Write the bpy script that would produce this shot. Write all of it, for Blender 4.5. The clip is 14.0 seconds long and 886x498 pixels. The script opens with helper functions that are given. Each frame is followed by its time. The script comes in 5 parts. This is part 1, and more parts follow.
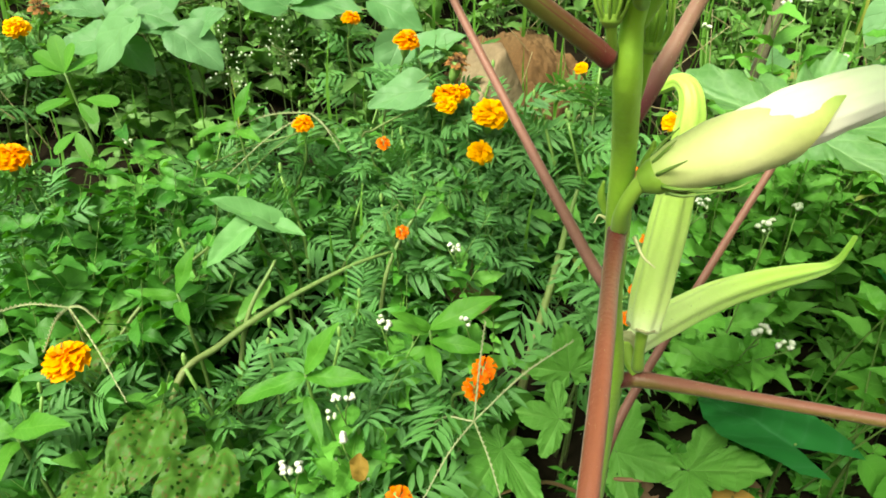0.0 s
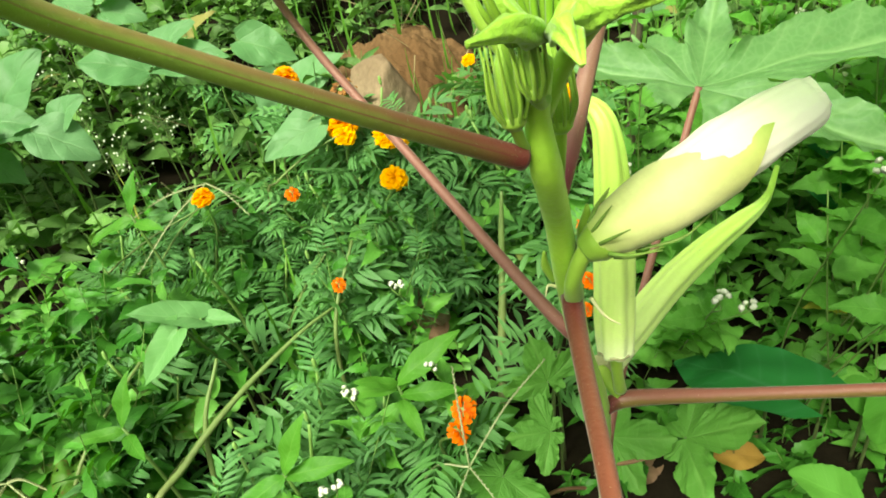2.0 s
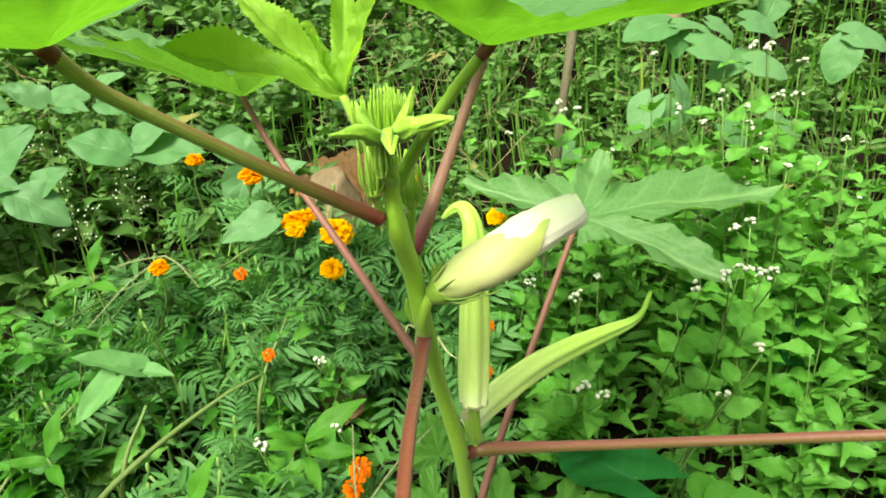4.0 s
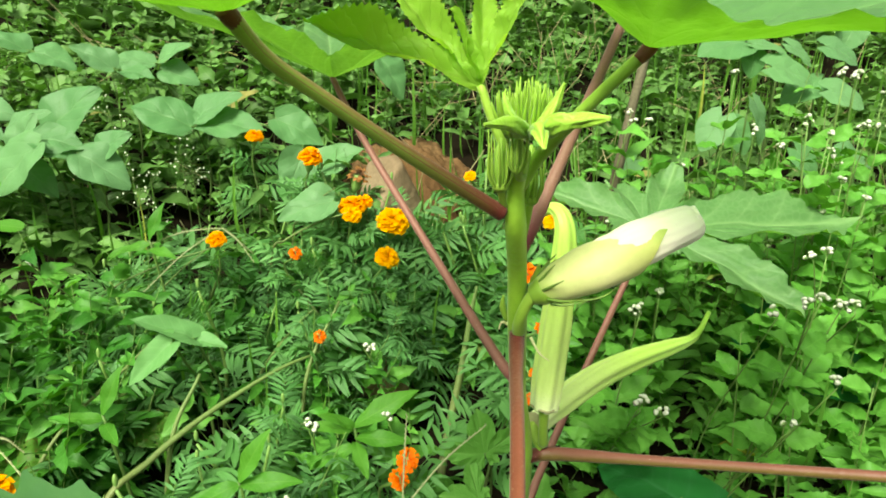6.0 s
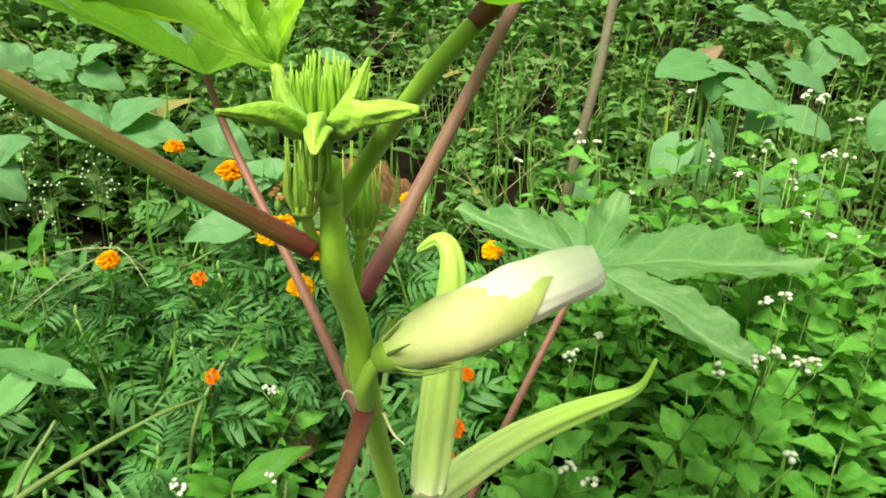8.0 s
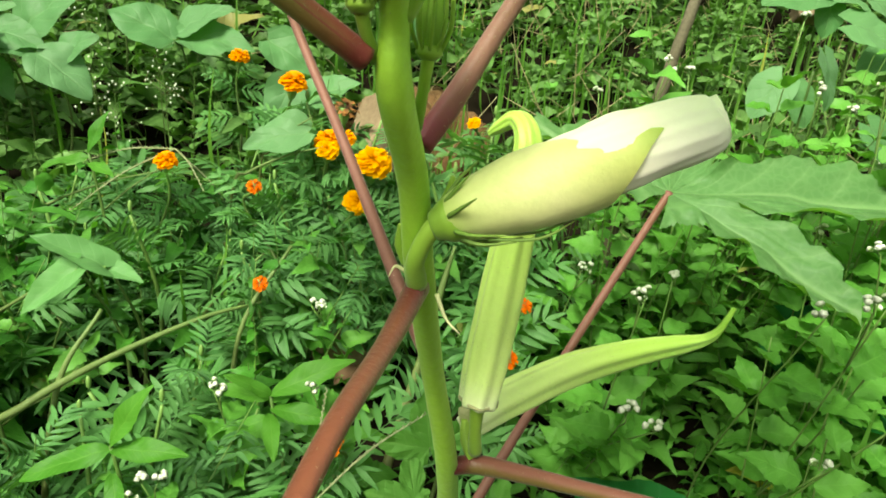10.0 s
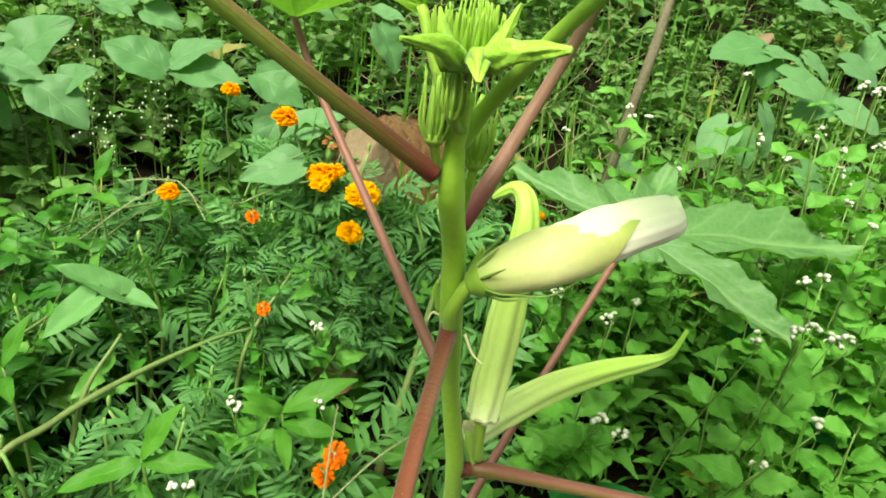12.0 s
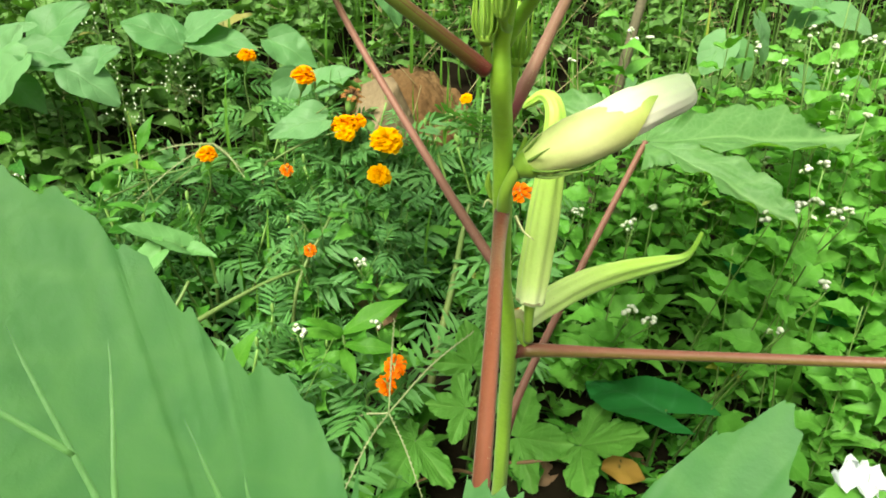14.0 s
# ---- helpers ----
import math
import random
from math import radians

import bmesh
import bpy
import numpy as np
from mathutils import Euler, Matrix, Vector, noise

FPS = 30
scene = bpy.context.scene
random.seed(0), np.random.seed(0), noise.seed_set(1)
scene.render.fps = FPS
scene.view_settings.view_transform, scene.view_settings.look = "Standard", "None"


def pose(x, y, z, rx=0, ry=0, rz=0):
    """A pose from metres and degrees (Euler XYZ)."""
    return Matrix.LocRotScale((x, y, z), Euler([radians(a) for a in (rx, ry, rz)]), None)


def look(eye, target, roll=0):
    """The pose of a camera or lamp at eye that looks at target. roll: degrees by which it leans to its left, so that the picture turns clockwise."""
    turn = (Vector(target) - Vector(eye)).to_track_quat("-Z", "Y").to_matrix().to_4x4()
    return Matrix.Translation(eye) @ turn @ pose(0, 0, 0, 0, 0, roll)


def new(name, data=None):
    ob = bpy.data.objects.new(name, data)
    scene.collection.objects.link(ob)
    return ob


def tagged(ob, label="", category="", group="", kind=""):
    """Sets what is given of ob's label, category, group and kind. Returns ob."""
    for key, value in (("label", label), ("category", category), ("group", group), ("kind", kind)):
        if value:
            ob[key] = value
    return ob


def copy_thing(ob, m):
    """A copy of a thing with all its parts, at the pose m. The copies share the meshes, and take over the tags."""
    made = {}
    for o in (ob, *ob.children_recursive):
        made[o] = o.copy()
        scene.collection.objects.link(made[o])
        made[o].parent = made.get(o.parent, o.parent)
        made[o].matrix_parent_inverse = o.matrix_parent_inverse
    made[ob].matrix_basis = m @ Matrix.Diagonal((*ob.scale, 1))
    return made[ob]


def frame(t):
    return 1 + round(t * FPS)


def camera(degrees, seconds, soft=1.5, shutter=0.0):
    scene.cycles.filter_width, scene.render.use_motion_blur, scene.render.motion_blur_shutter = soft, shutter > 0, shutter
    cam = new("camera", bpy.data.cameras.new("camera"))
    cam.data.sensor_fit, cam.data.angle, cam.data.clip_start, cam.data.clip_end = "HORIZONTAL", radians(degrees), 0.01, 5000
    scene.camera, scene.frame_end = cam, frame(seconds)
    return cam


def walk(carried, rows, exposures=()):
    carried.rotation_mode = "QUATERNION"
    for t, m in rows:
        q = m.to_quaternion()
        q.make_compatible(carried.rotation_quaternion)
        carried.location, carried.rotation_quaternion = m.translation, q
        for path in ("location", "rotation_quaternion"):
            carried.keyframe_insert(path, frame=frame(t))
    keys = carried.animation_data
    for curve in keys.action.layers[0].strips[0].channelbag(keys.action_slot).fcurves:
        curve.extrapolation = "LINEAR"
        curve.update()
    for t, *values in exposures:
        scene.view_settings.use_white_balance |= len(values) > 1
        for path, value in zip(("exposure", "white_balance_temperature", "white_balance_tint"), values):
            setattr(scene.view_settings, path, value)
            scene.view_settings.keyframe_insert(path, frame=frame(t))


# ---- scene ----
cam = camera(67.4, 14.0, soft=1.8)
PATH = [
    (0, (0.0915, 0.0840, 0.5150), (0.0030, 1.4798, -0.0265), 0.3),
    (0.5, (0.0968, 0.0983, 0.5165), (0.0592, 1.4910, -0.0400), -4.4),
    (1, (0.1005, 0.1013, 0.5315), (0.2400, 1.4813, -0.0393), -7.2),
    (1.5, (0.0900, 0.1065, 0.5473), (0.3660, 1.4828, 0.0192), -9.4),
    (2, (0.0960, 0.1245, 0.5503), (0.1410, 1.4978, -0.0513), -14.0),
    (2.5, (0.1155, 0.1072, 0.5518), (0.0600, 1.5360, 0.0980), -17.0),
    (3, (0.1312, 0.0622, 0.5563), (0.1740, 1.5195, 0.2045), -16.8),
    (3.2, (0.1327, 0.0428, 0.5518), (0.2408, 1.4970, 0.2007), -13.8),
    (5.3, (0.0772, 0.0165, 0.5405), (0.2258, 1.4603, 0.1618), -0.6),
    (5.5, (0.0765, 0.0203, 0.5367), (0.2175, 1.4625, 0.1475), -0.8),
    (6, (0.0772, 0.0300, 0.5465), (0.2235, 1.4805, 0.1910), -0.7),
    (6.5, (0.0892, 0.0532, 0.5645), (0.2475, 1.5053, 0.2248), 0.3),
    (7, (0.1057, 0.0758, 0.5623), (0.2903, 1.5217, 0.2090), -0.2),
    (7.5, (0.1200, 0.0930, 0.5555), (0.3217, 1.5427, 0.2262), 0.3),
    (8, (0.1402, 0.1028, 0.5360), (0.3352, 1.5577, 0.2300), 1.4),
    (8.5, (0.1545, 0.1192, 0.5142), (0.3225, 1.5645, 0.1512), 3.1),
    (9, (0.1485, 0.1305, 0.5007), (0.2408, 1.5795, 0.1228), 3.8),
    (9.2, (0.1447, 0.1335, 0.4970), (0.2182, 1.5803, 0.1063), 3.8),
    (11.3, (0.1380, 0.1230, 0.5075), (0.2423, 1.5623, 0.0973), 6.7),
    (11.5, (0.1335, 0.1147, 0.5135), (0.2498, 1.5555, 0.1115), 6.7),
    (12, (0.1095, 0.0795, 0.5270), (0.2707, 1.5232, 0.1520), 6.1),
    (12.5, (0.0945, 0.0473, 0.5383), (0.2250, 1.4948, 0.1670), 1.9),
    (13, (0.0855, 0.0292, 0.5270), (0.2078, 1.4490, 0.0582), -0.0),
    (13.5, (0.0885, 0.0218, 0.5172), (0.2295, 1.4438, 0.0605), 0.1),
    (14, (0.0840, 0.0255, 0.5090), (0.2288, 1.4475, 0.0515), 0.4),
]
walk(cam, [(t, look(eye, target, roll)) for t, eye, target, roll in PATH], [(0.0, 1.27, 7200, -7), (3.0, 1.22, 7200, -7), (5.5, 1.15, 7200, -7), (7.5, 1.08, 7200, -7), (9.0, 1.02, 7200, -7), (11.5, 1.09, 7200, -7), (13.0, 1.13, 7200, -7), (14.0, 1.22, 7200, -7)])

# ---- light ----
world = bpy.data.worlds.new("overcast_sky")
scene.world = world
world.use_nodes = True
wn = world.node_tree.nodes
sky = wn.new("ShaderNodeTexSky")
sky.sky_type, sky.sun_disc = "NISHITA", False
sky.sun_elevation, sky.sun_rotation = radians(47), radians(209)
sky.air_density, sky.dust_density, sky.ozone_density = 1.0, 4.0, 1.0
soft_sky = wn.new("ShaderNodeHueSaturation")
soft_sky.inputs["Saturation"].default_value = 0.05
world.node_tree.links.new(sky.outputs["Color"], soft_sky.inputs["Color"])
world.node_tree.links.new(soft_sky.outputs["Color"], wn["Background"].inputs["Color"])
wn["Background"].inputs["Strength"].default_value = 0.094
sun_data = bpy.data.lights.new("sun", "SUN")
sun_data.energy, sun_data.angle, sun_data.color = 3.6, radians(22), (1.0, 0.96, 0.88)
sun = new("sun", sun_data)
sun.matrix_world = look((-0.50, -0.90, 1.9), (0.15, 0.25, 0.5))


# ---- materials ----
def nodes_of(name):
    m = bpy.data.materials.new(name)
    m.use_nodes = True
    m.node_tree.nodes.clear()
    return m, m.node_tree.nodes, m.node_tree.links


def mixed(nd, lk, fac, a, b, mode="MIX"):
    n = nd.new("ShaderNodeMix")
    n.data_type, n.blend_type = "RGBA", mode
    for i, v in ((0, fac), (6, a), (7, b)):
        if isinstance(v, (int, float)):
            n.inputs[i].default_value = v
        elif isinstance(v, tuple):
            n.inputs[i].default_value = (*v, 1)
        else:
            lk.new(v, n.inputs[i])
    return n.outputs[2]


def maths(nd, lk, op, a, b=0.0, c=None):
    n = nd.new("ShaderNodeMath")
    n.operation = op
    for i, v in enumerate((a, b) if c is None else (a, b, c)):
        if isinstance(v, (int, float)):
            n.inputs[i].default_value = v
        else:
            lk.new(v, n.inputs[i])
    return n.outputs[0]


def ramp(nd, lk, fac, stops):
    n = nd.new("ShaderNodeValToRGB")
    e = n.color_ramp.elements
    while len(e) < len(stops):
        e.new(0.5)
    for k, (p, c) in zip(e, stops):
        k.position, k.color = p, (*c, 1)
    lk.new(fac, n.inputs[0])
    return n.outputs[0]


def grain(nd, lk, scale, detail=3.0, rough=0.55):
    co = nd.new("ShaderNodeTexCoord")
    n = nd.new("ShaderNodeTexNoise")
    n.inputs["Scale"].default_value, n.inputs["Detail"].default_value, n.inputs["Roughness"].default_value = scale, detail, rough
    lk.new(co.outputs["Object"], n.inputs["Vector"])
    return n.outputs["Fac"]


def leaf_material(name, dark, light, vein, glow, through_light=0.4, rough=0.5, veins=9.0, spots=0.0, vein_amount=0.5, island=False, bump=0.25, old=None, unit=False, net=0.0):
    """A leaf: two greens, ribs from the blade's own coordinates, light passing through."""
    m, nd, lk = nodes_of(name)
    out, pr, tr, mx = nd.new("ShaderNodeOutputMaterial"), nd.new("ShaderNodeBsdfPrincipled"), nd.new("ShaderNodeBsdfTranslucent"), nd.new("ShaderNodeMixShader")
    uv = nd.new("ShaderNodeUVMap")
    sep = nd.new("ShaderNodeSeparateXYZ")
    lk.new(uv.outputs[0], sep.inputs[0])
    across = maths(nd, lk, "MULTIPLY", maths(nd, lk, "ABSOLUTE", maths(nd, lk, "SUBTRACT", sep.outputs[0], 0.5)), 2.0)
    rib = maths(nd, lk, "SMOOTH_MIN", maths(nd, lk, "MULTIPLY", across, 13.0), 1.0, 0.3)
    side = maths(nd, lk, "FRACT", maths(nd, lk, "SUBTRACT", maths(nd, lk, "MULTIPLY", sep.outputs[1], veins), maths(nd, lk, "MULTIPLY", across, 1.6)))
    side = maths(nd, lk, "MULTIPLY", maths(nd, lk, "ABSOLUTE", maths(nd, lk, "SUBTRACT", side, 0.5)), 2.0)
    side = maths(nd, lk, "POWER", side, 7.0)
    line = maths(nd, lk, "MAXIMUM", maths(nd, lk, "SUBTRACT", 1.0, rib), maths(nd, lk, "MULTIPLY", side, 0.55))
    if island:
        geo = nd.new("ShaderNodeNewGeometry")
        rnd = geo.outputs["Random Per Island"]
    else:
        info = nd.new("ShaderNodeObjectInfo")
        rnd = info.outputs["Random"]
    big, fine = grain(nd, lk, 2.6 if unit else 22.0, 3.0), grain(nd, lk, 26.0 if unit else 260.0, 4.0, 0.65)
    fac = maths(nd, lk, "ADD", maths(nd, lk, "MULTIPLY", rnd, 0.85), maths(nd, lk, "MULTIPLY", big, 0.5))
    fac = maths(nd, lk, "SUBTRACT", fac, 0.2)
    col = mixed(nd, lk, fac, dark, light)
    col = mixed(nd, lk, maths(nd, lk, "MULTIPLY", fine, 0.4), col, light)
    col = mixed(nd, lk, maths(nd, lk, "MULTIPLY", line, vein_amount), col, vein)
    tone = maths(nd, lk, "FRACT", maths(nd, lk, "MULTIPLY", rnd, 13.7))
    col = mixed(nd, lk, maths(nd, lk, "MULTIPLY", tone, 0.35), col, (light[0] * 1.25, light[1] * 0.95, light[2] * 1.5))
    if net:
        place, cells = nd.new("ShaderNodeTexCoord"), nd.new("ShaderNodeTexVoronoi")
        cells.feature = "DISTANCE_TO_EDGE"
        cells.inputs["Scale"].default_value = net
        lk.new(place.outputs["Object"], cells.inputs["Vector"])
        web = maths(nd, lk, "SUBTRACT", 1.0, maths(nd, lk, "MINIMUM", maths(nd, lk, "MULTIPLY", cells.outputs["Distance"], 5.0), 1.0))
        col = mixed(nd, lk, maths(nd, lk, "MULTIPLY", web, 0.22), col, vein)
    if old:
        aged = maths(nd, lk, "GREATER_THAN", maths(nd, lk, "FRACT", maths(nd, lk, "MULTIPLY", rnd, 37.31)), 0.994)
        col = mixed(nd, lk, maths(nd, lk, "MULTIPLY", aged, 0.8), col, old)
    if spots:
        sp = grain(nd, lk, 24.0 if unit else 90.0, 1.0, 0.4)
        hole = maths(nd, lk, "GREATER_THAN", sp, 1.0 - spots)
        col = mixed(nd, lk, hole, col, (0.09, 0.075, 0.02))
    lk.new(col, pr.inputs["Base Color"])
    pr.inputs["Roughness"].default_value = rough
    pr.inputs["Specular IOR Level"].default_value = 0.18
    bp = nd.new("ShaderNodeBump")
    bp.inputs["Strength"].default_value, bp.inputs["Distance"].default_value = bump, 0.002
    hgt = maths(nd, lk, "ADD", maths(nd, lk, "MULTIPLY", line, -0.7), maths(nd, lk, "MULTIPLY", fine, 0.6))
    lk.new(hgt, bp.inputs["Height"])
    lk.new(bp.outputs[0], pr.inputs["Normal"])
    tcol = mixed(nd, lk, 0.75, col, glow)
    lk.new(tcol, tr.inputs[0])
    mx.inputs[0].default_value = through_light
    lk.new(pr.outputs[0], mx.inputs[1])
    lk.new(tr.outputs[0], mx.inputs[2])
    lk.new(mx.outputs[0], out.inputs[0])
    return m


def skin(name, stops, rough=0.45, scale=120.0, amount=0.25, bump=0.2, along=1, fuzz=0.0, sub=0.0, metal=0.0, gloss=0.4):
    """Stem, pod, petal, wood, stone: a run of colours along the piece with grain over it. along: 0 round it, 1 lengthwise."""
    m, nd, lk = nodes_of(name)
    out, pr = nd.new("ShaderNodeOutputMaterial"), nd.new("ShaderNodeBsdfPrincipled")
    uv, sep = nd.new("ShaderNodeUVMap"), nd.new("ShaderNodeSeparateXYZ")
    lk.new(uv.outputs[0], sep.inputs[0])
    big, fine = grain(nd, lk, scale * 0.2, 3.0), grain(nd, lk, scale * 2.5, 4.0, 0.6)
    f = maths(nd, lk, "ADD", sep.outputs[along], maths(nd, lk, "MULTIPLY", maths(nd, lk, "SUBTRACT", big, 0.5), amount))
    col = ramp(nd, lk, f, stops)
    col = mixed(nd, lk, maths(nd, lk, "MULTIPLY", fine, amount * 1.6), col, tuple(c * 0.5 for c in stops[0][1]))
    lk.new(col, pr.inputs["Base Color"])
    pr.inputs["Roughness"].default_value = rough
    pr.inputs["Metallic"].default_value = metal
    pr.inputs["Specular IOR Level"].default_value = gloss
    if fuzz:
        pr.inputs["Sheen Weight"].default_value = fuzz
        pr.inputs["Sheen Roughness"].default_value = 0.4
    bp = nd.new("ShaderNodeBump")
    bp.inputs["Strength"].default_value, bp.inputs["Distance"].default_value = bump, 0.001
    lk.new(fine, bp.inputs["Height"])
    lk.new(bp.outputs[0], pr.inputs["Normal"])
    if sub:
        tr, mx = nd.new("ShaderNodeBsdfTranslucent"), nd.new("ShaderNodeMixShader")
        lk.new(col, tr.inputs[0])
        mx.inputs[0].default_value = sub
        lk.new(pr.outputs[0], mx.inputs[1])
        lk.new(tr.outputs[0], mx.inputs[2])
        lk.new(mx.outputs[0], out.inputs[0])
    else:
        lk.new(pr.outputs[0], out.inputs[0])
    return m


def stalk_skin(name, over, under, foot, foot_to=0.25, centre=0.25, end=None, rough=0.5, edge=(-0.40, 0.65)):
    """A leaf stalk: one colour on the side at centre, another opposite it, dark red at its foot. end: the colour that
    the centre side takes farther out.
    """
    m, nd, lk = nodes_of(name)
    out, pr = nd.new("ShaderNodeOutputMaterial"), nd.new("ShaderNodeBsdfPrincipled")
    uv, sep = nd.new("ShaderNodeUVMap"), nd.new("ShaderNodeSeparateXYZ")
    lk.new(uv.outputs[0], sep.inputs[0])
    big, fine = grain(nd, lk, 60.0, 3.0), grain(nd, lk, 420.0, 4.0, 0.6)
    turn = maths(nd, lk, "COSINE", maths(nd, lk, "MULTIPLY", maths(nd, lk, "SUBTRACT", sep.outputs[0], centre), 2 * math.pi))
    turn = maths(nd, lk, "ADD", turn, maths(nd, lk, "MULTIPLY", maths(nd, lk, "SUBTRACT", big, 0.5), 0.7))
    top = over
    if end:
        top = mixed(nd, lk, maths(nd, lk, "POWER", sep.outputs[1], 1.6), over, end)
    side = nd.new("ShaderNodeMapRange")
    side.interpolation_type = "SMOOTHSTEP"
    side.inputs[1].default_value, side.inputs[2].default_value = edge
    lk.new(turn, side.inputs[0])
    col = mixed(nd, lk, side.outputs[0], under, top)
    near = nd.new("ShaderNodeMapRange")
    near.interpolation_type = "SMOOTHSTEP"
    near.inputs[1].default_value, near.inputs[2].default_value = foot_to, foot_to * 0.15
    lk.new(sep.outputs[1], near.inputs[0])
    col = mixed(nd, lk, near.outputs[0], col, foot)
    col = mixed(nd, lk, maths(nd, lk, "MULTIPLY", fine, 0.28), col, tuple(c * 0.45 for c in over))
    lk.new(col, pr.inputs["Base Color"])
    pr.inputs["Roughness"].default_value, pr.inputs["Specular IOR Level"].default_value = rough, 0.3
    pr.inputs["Sheen Weight"].default_value, pr.inputs["Sheen Roughness"].default_value = 0.12, 0.4
    bp = nd.new("ShaderNodeBump")
    bp.inputs["Strength"].default_value, bp.inputs["Distance"].default_value = 0.35, 0.001
    lk.new(fine, bp.inputs["Height"])
    lk.new(bp.outputs[0], pr.inputs["Normal"])
    lk.new(pr.outputs[0], out.inputs[0])
    return m


OKRA_LEAF = leaf_material("okra_leaf", (0.034, 0.126, 0.033), (0.062, 0.174, 0.052), (0.12, 0.26, 0.08), (0.19, 0.56, 0.0), 0.42, 0.52, 5.0, vein_amount=0.5, bump=0.3, net=110.0)
# Lighter okra green for cupped leaves: sky reflection is put into the colour.
SKYLIT_LEAF = leaf_material("skylit_okra_leaf", (0.062, 0.172, 0.052), (0.110, 0.245, 0.086), (0.17, 0.33, 0.12), (0.23, 0.60, 0.0), 0.42, 0.42, 5.0, vein_amount=0.6, bump=0.5, net=110.0)
# Paler copy of the okra leaf green, with bright light painted in.
PALE_LIT_LEAF = leaf_material("pale_lit_okra_leaf", (0.070, 0.178, 0.056), (0.112, 0.232, 0.078), (0.23, 0.38, 0.15), (0.22, 0.54, 0.02), 0.38, 0.42, 6.0, vein_amount=0.7, bump=0.35, net=150.0)
YOUNG_LEAF = leaf_material("young_okra_leaf", (0.200, 0.400, 0.040), (0.290, 0.520, 0.062), (0.40, 0.62, 0.12), (0.460, 0.800, 0.040), 0.54, 0.42, 9.0, bump=0.6)
WEED_LEAF = leaf_material("weed_leaf", (0.050, 0.175, 0.020), (0.128, 0.345, 0.050), (0.17, 0.39, 0.07), (0.180, 0.530, 0.022), 0.34, 0.42, 8.0, old=(0.42, 0.38, 0.05), vein_amount=0.6, unit=True)
# Mass greens have lowered dark ends, standing in for shade deep in foliage.
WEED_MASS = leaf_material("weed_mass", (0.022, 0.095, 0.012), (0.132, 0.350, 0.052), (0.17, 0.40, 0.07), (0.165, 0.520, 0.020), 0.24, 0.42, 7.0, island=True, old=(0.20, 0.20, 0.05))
# Deep green weeds; also the low leaves, darkened for shade near the soil.
DEEP_SHADED_MASS = leaf_material("deep_green_shaded_weeds", (0.010, 0.062, 0.008), (0.060, 0.205, 0.022), (0.09, 0.26, 0.04), (0.110, 0.420, 0.012), 0.20, 0.42, 7.0, island=True, old=(0.12, 0.16, 0.03))
BANK_MASS = leaf_material("bank_mass", (0.014, 0.056, 0.009), (0.122, 0.255, 0.056), (0.16, 0.31, 0.08), (0.16, 0.43, 0.03), 0.20, 0.45, 7.0, island=True, old=(0.26, 0.22, 0.07))
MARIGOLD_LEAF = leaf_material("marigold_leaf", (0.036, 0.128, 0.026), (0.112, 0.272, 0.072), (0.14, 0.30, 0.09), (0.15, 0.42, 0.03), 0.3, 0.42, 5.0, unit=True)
# Darker copy of the marigold leaf green, with inner shade in its colour.
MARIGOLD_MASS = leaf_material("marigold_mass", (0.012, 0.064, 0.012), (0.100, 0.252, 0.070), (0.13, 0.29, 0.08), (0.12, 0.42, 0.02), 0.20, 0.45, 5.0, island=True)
BEAN_LEAF = leaf_material("bean_leaf", (0.062, 0.175, 0.052), (0.120, 0.262, 0.095), (0.19, 0.34, 0.13), (0.17, 0.46, 0.04), 0.28, 0.40, 4.0, spots=0.14, unit=True, bump=0.5, vein_amount=0.30)
HOLED_LEAF = leaf_material("holed_leaf", (0.030, 0.095, 0.010), (0.058, 0.145, 0.016), (0.10, 0.23, 0.035), (0.12, 0.36, 0.02), 0.25, 0.5, 5.0, spots=0.36, unit=True)
TARO_LEAF = leaf_material("taro_leaf", (0.010, 0.100, 0.018), (0.020, 0.135, 0.026), (0.06, 0.20, 0.08), (0.05, 0.32, 0.03), 0.22, 0.45, 6.0, bump=0.15, unit=True, vein_amount=0.7)
LANCE_LEAF = leaf_material("lance_leaf", (0.034, 0.140, 0.013), (0.074, 0.222, 0.022), (0.17, 0.35, 0.06), (0.20, 0.50, 0.02), 0.33, 0.45, 10.0, unit=True)
GOURD_LEAF = leaf_material("gourd_leaf", (0.070, 0.205, 0.030), (0.105, 0.265, 0.045), (0.17, 0.34, 0.08), (0.22, 0.52, 0.02), 0.32, 0.5, 6.0, unit=True, bump=0.5)
DEAD_LEAF = leaf_material("dead_leaf", (0.20, 0.120, 0.022), (0.31, 0.205, 0.036), (0.20, 0.11, 0.03), (0.35, 0.22, 0.03), 0.2, 0.7, 7.0, spots=0.3)
BROWN_LEAF = leaf_material("brown_leaf", (0.12, 0.07, 0.035), (0.2, 0.13, 0.07), (0.1, 0.06, 0.03), (0.25, 0.14, 0.05), 0.15, 0.8, 7.0)
GRASS_BLADE = leaf_material("grass_blade", (0.030, 0.105, 0.012), (0.095, 0.230, 0.028), (0.129, 0.315, 0.040), (0.189, 0.473, 0.020), 0.3, 0.5, 1.0, island=True, old=(0.344, 0.347, 0.070))

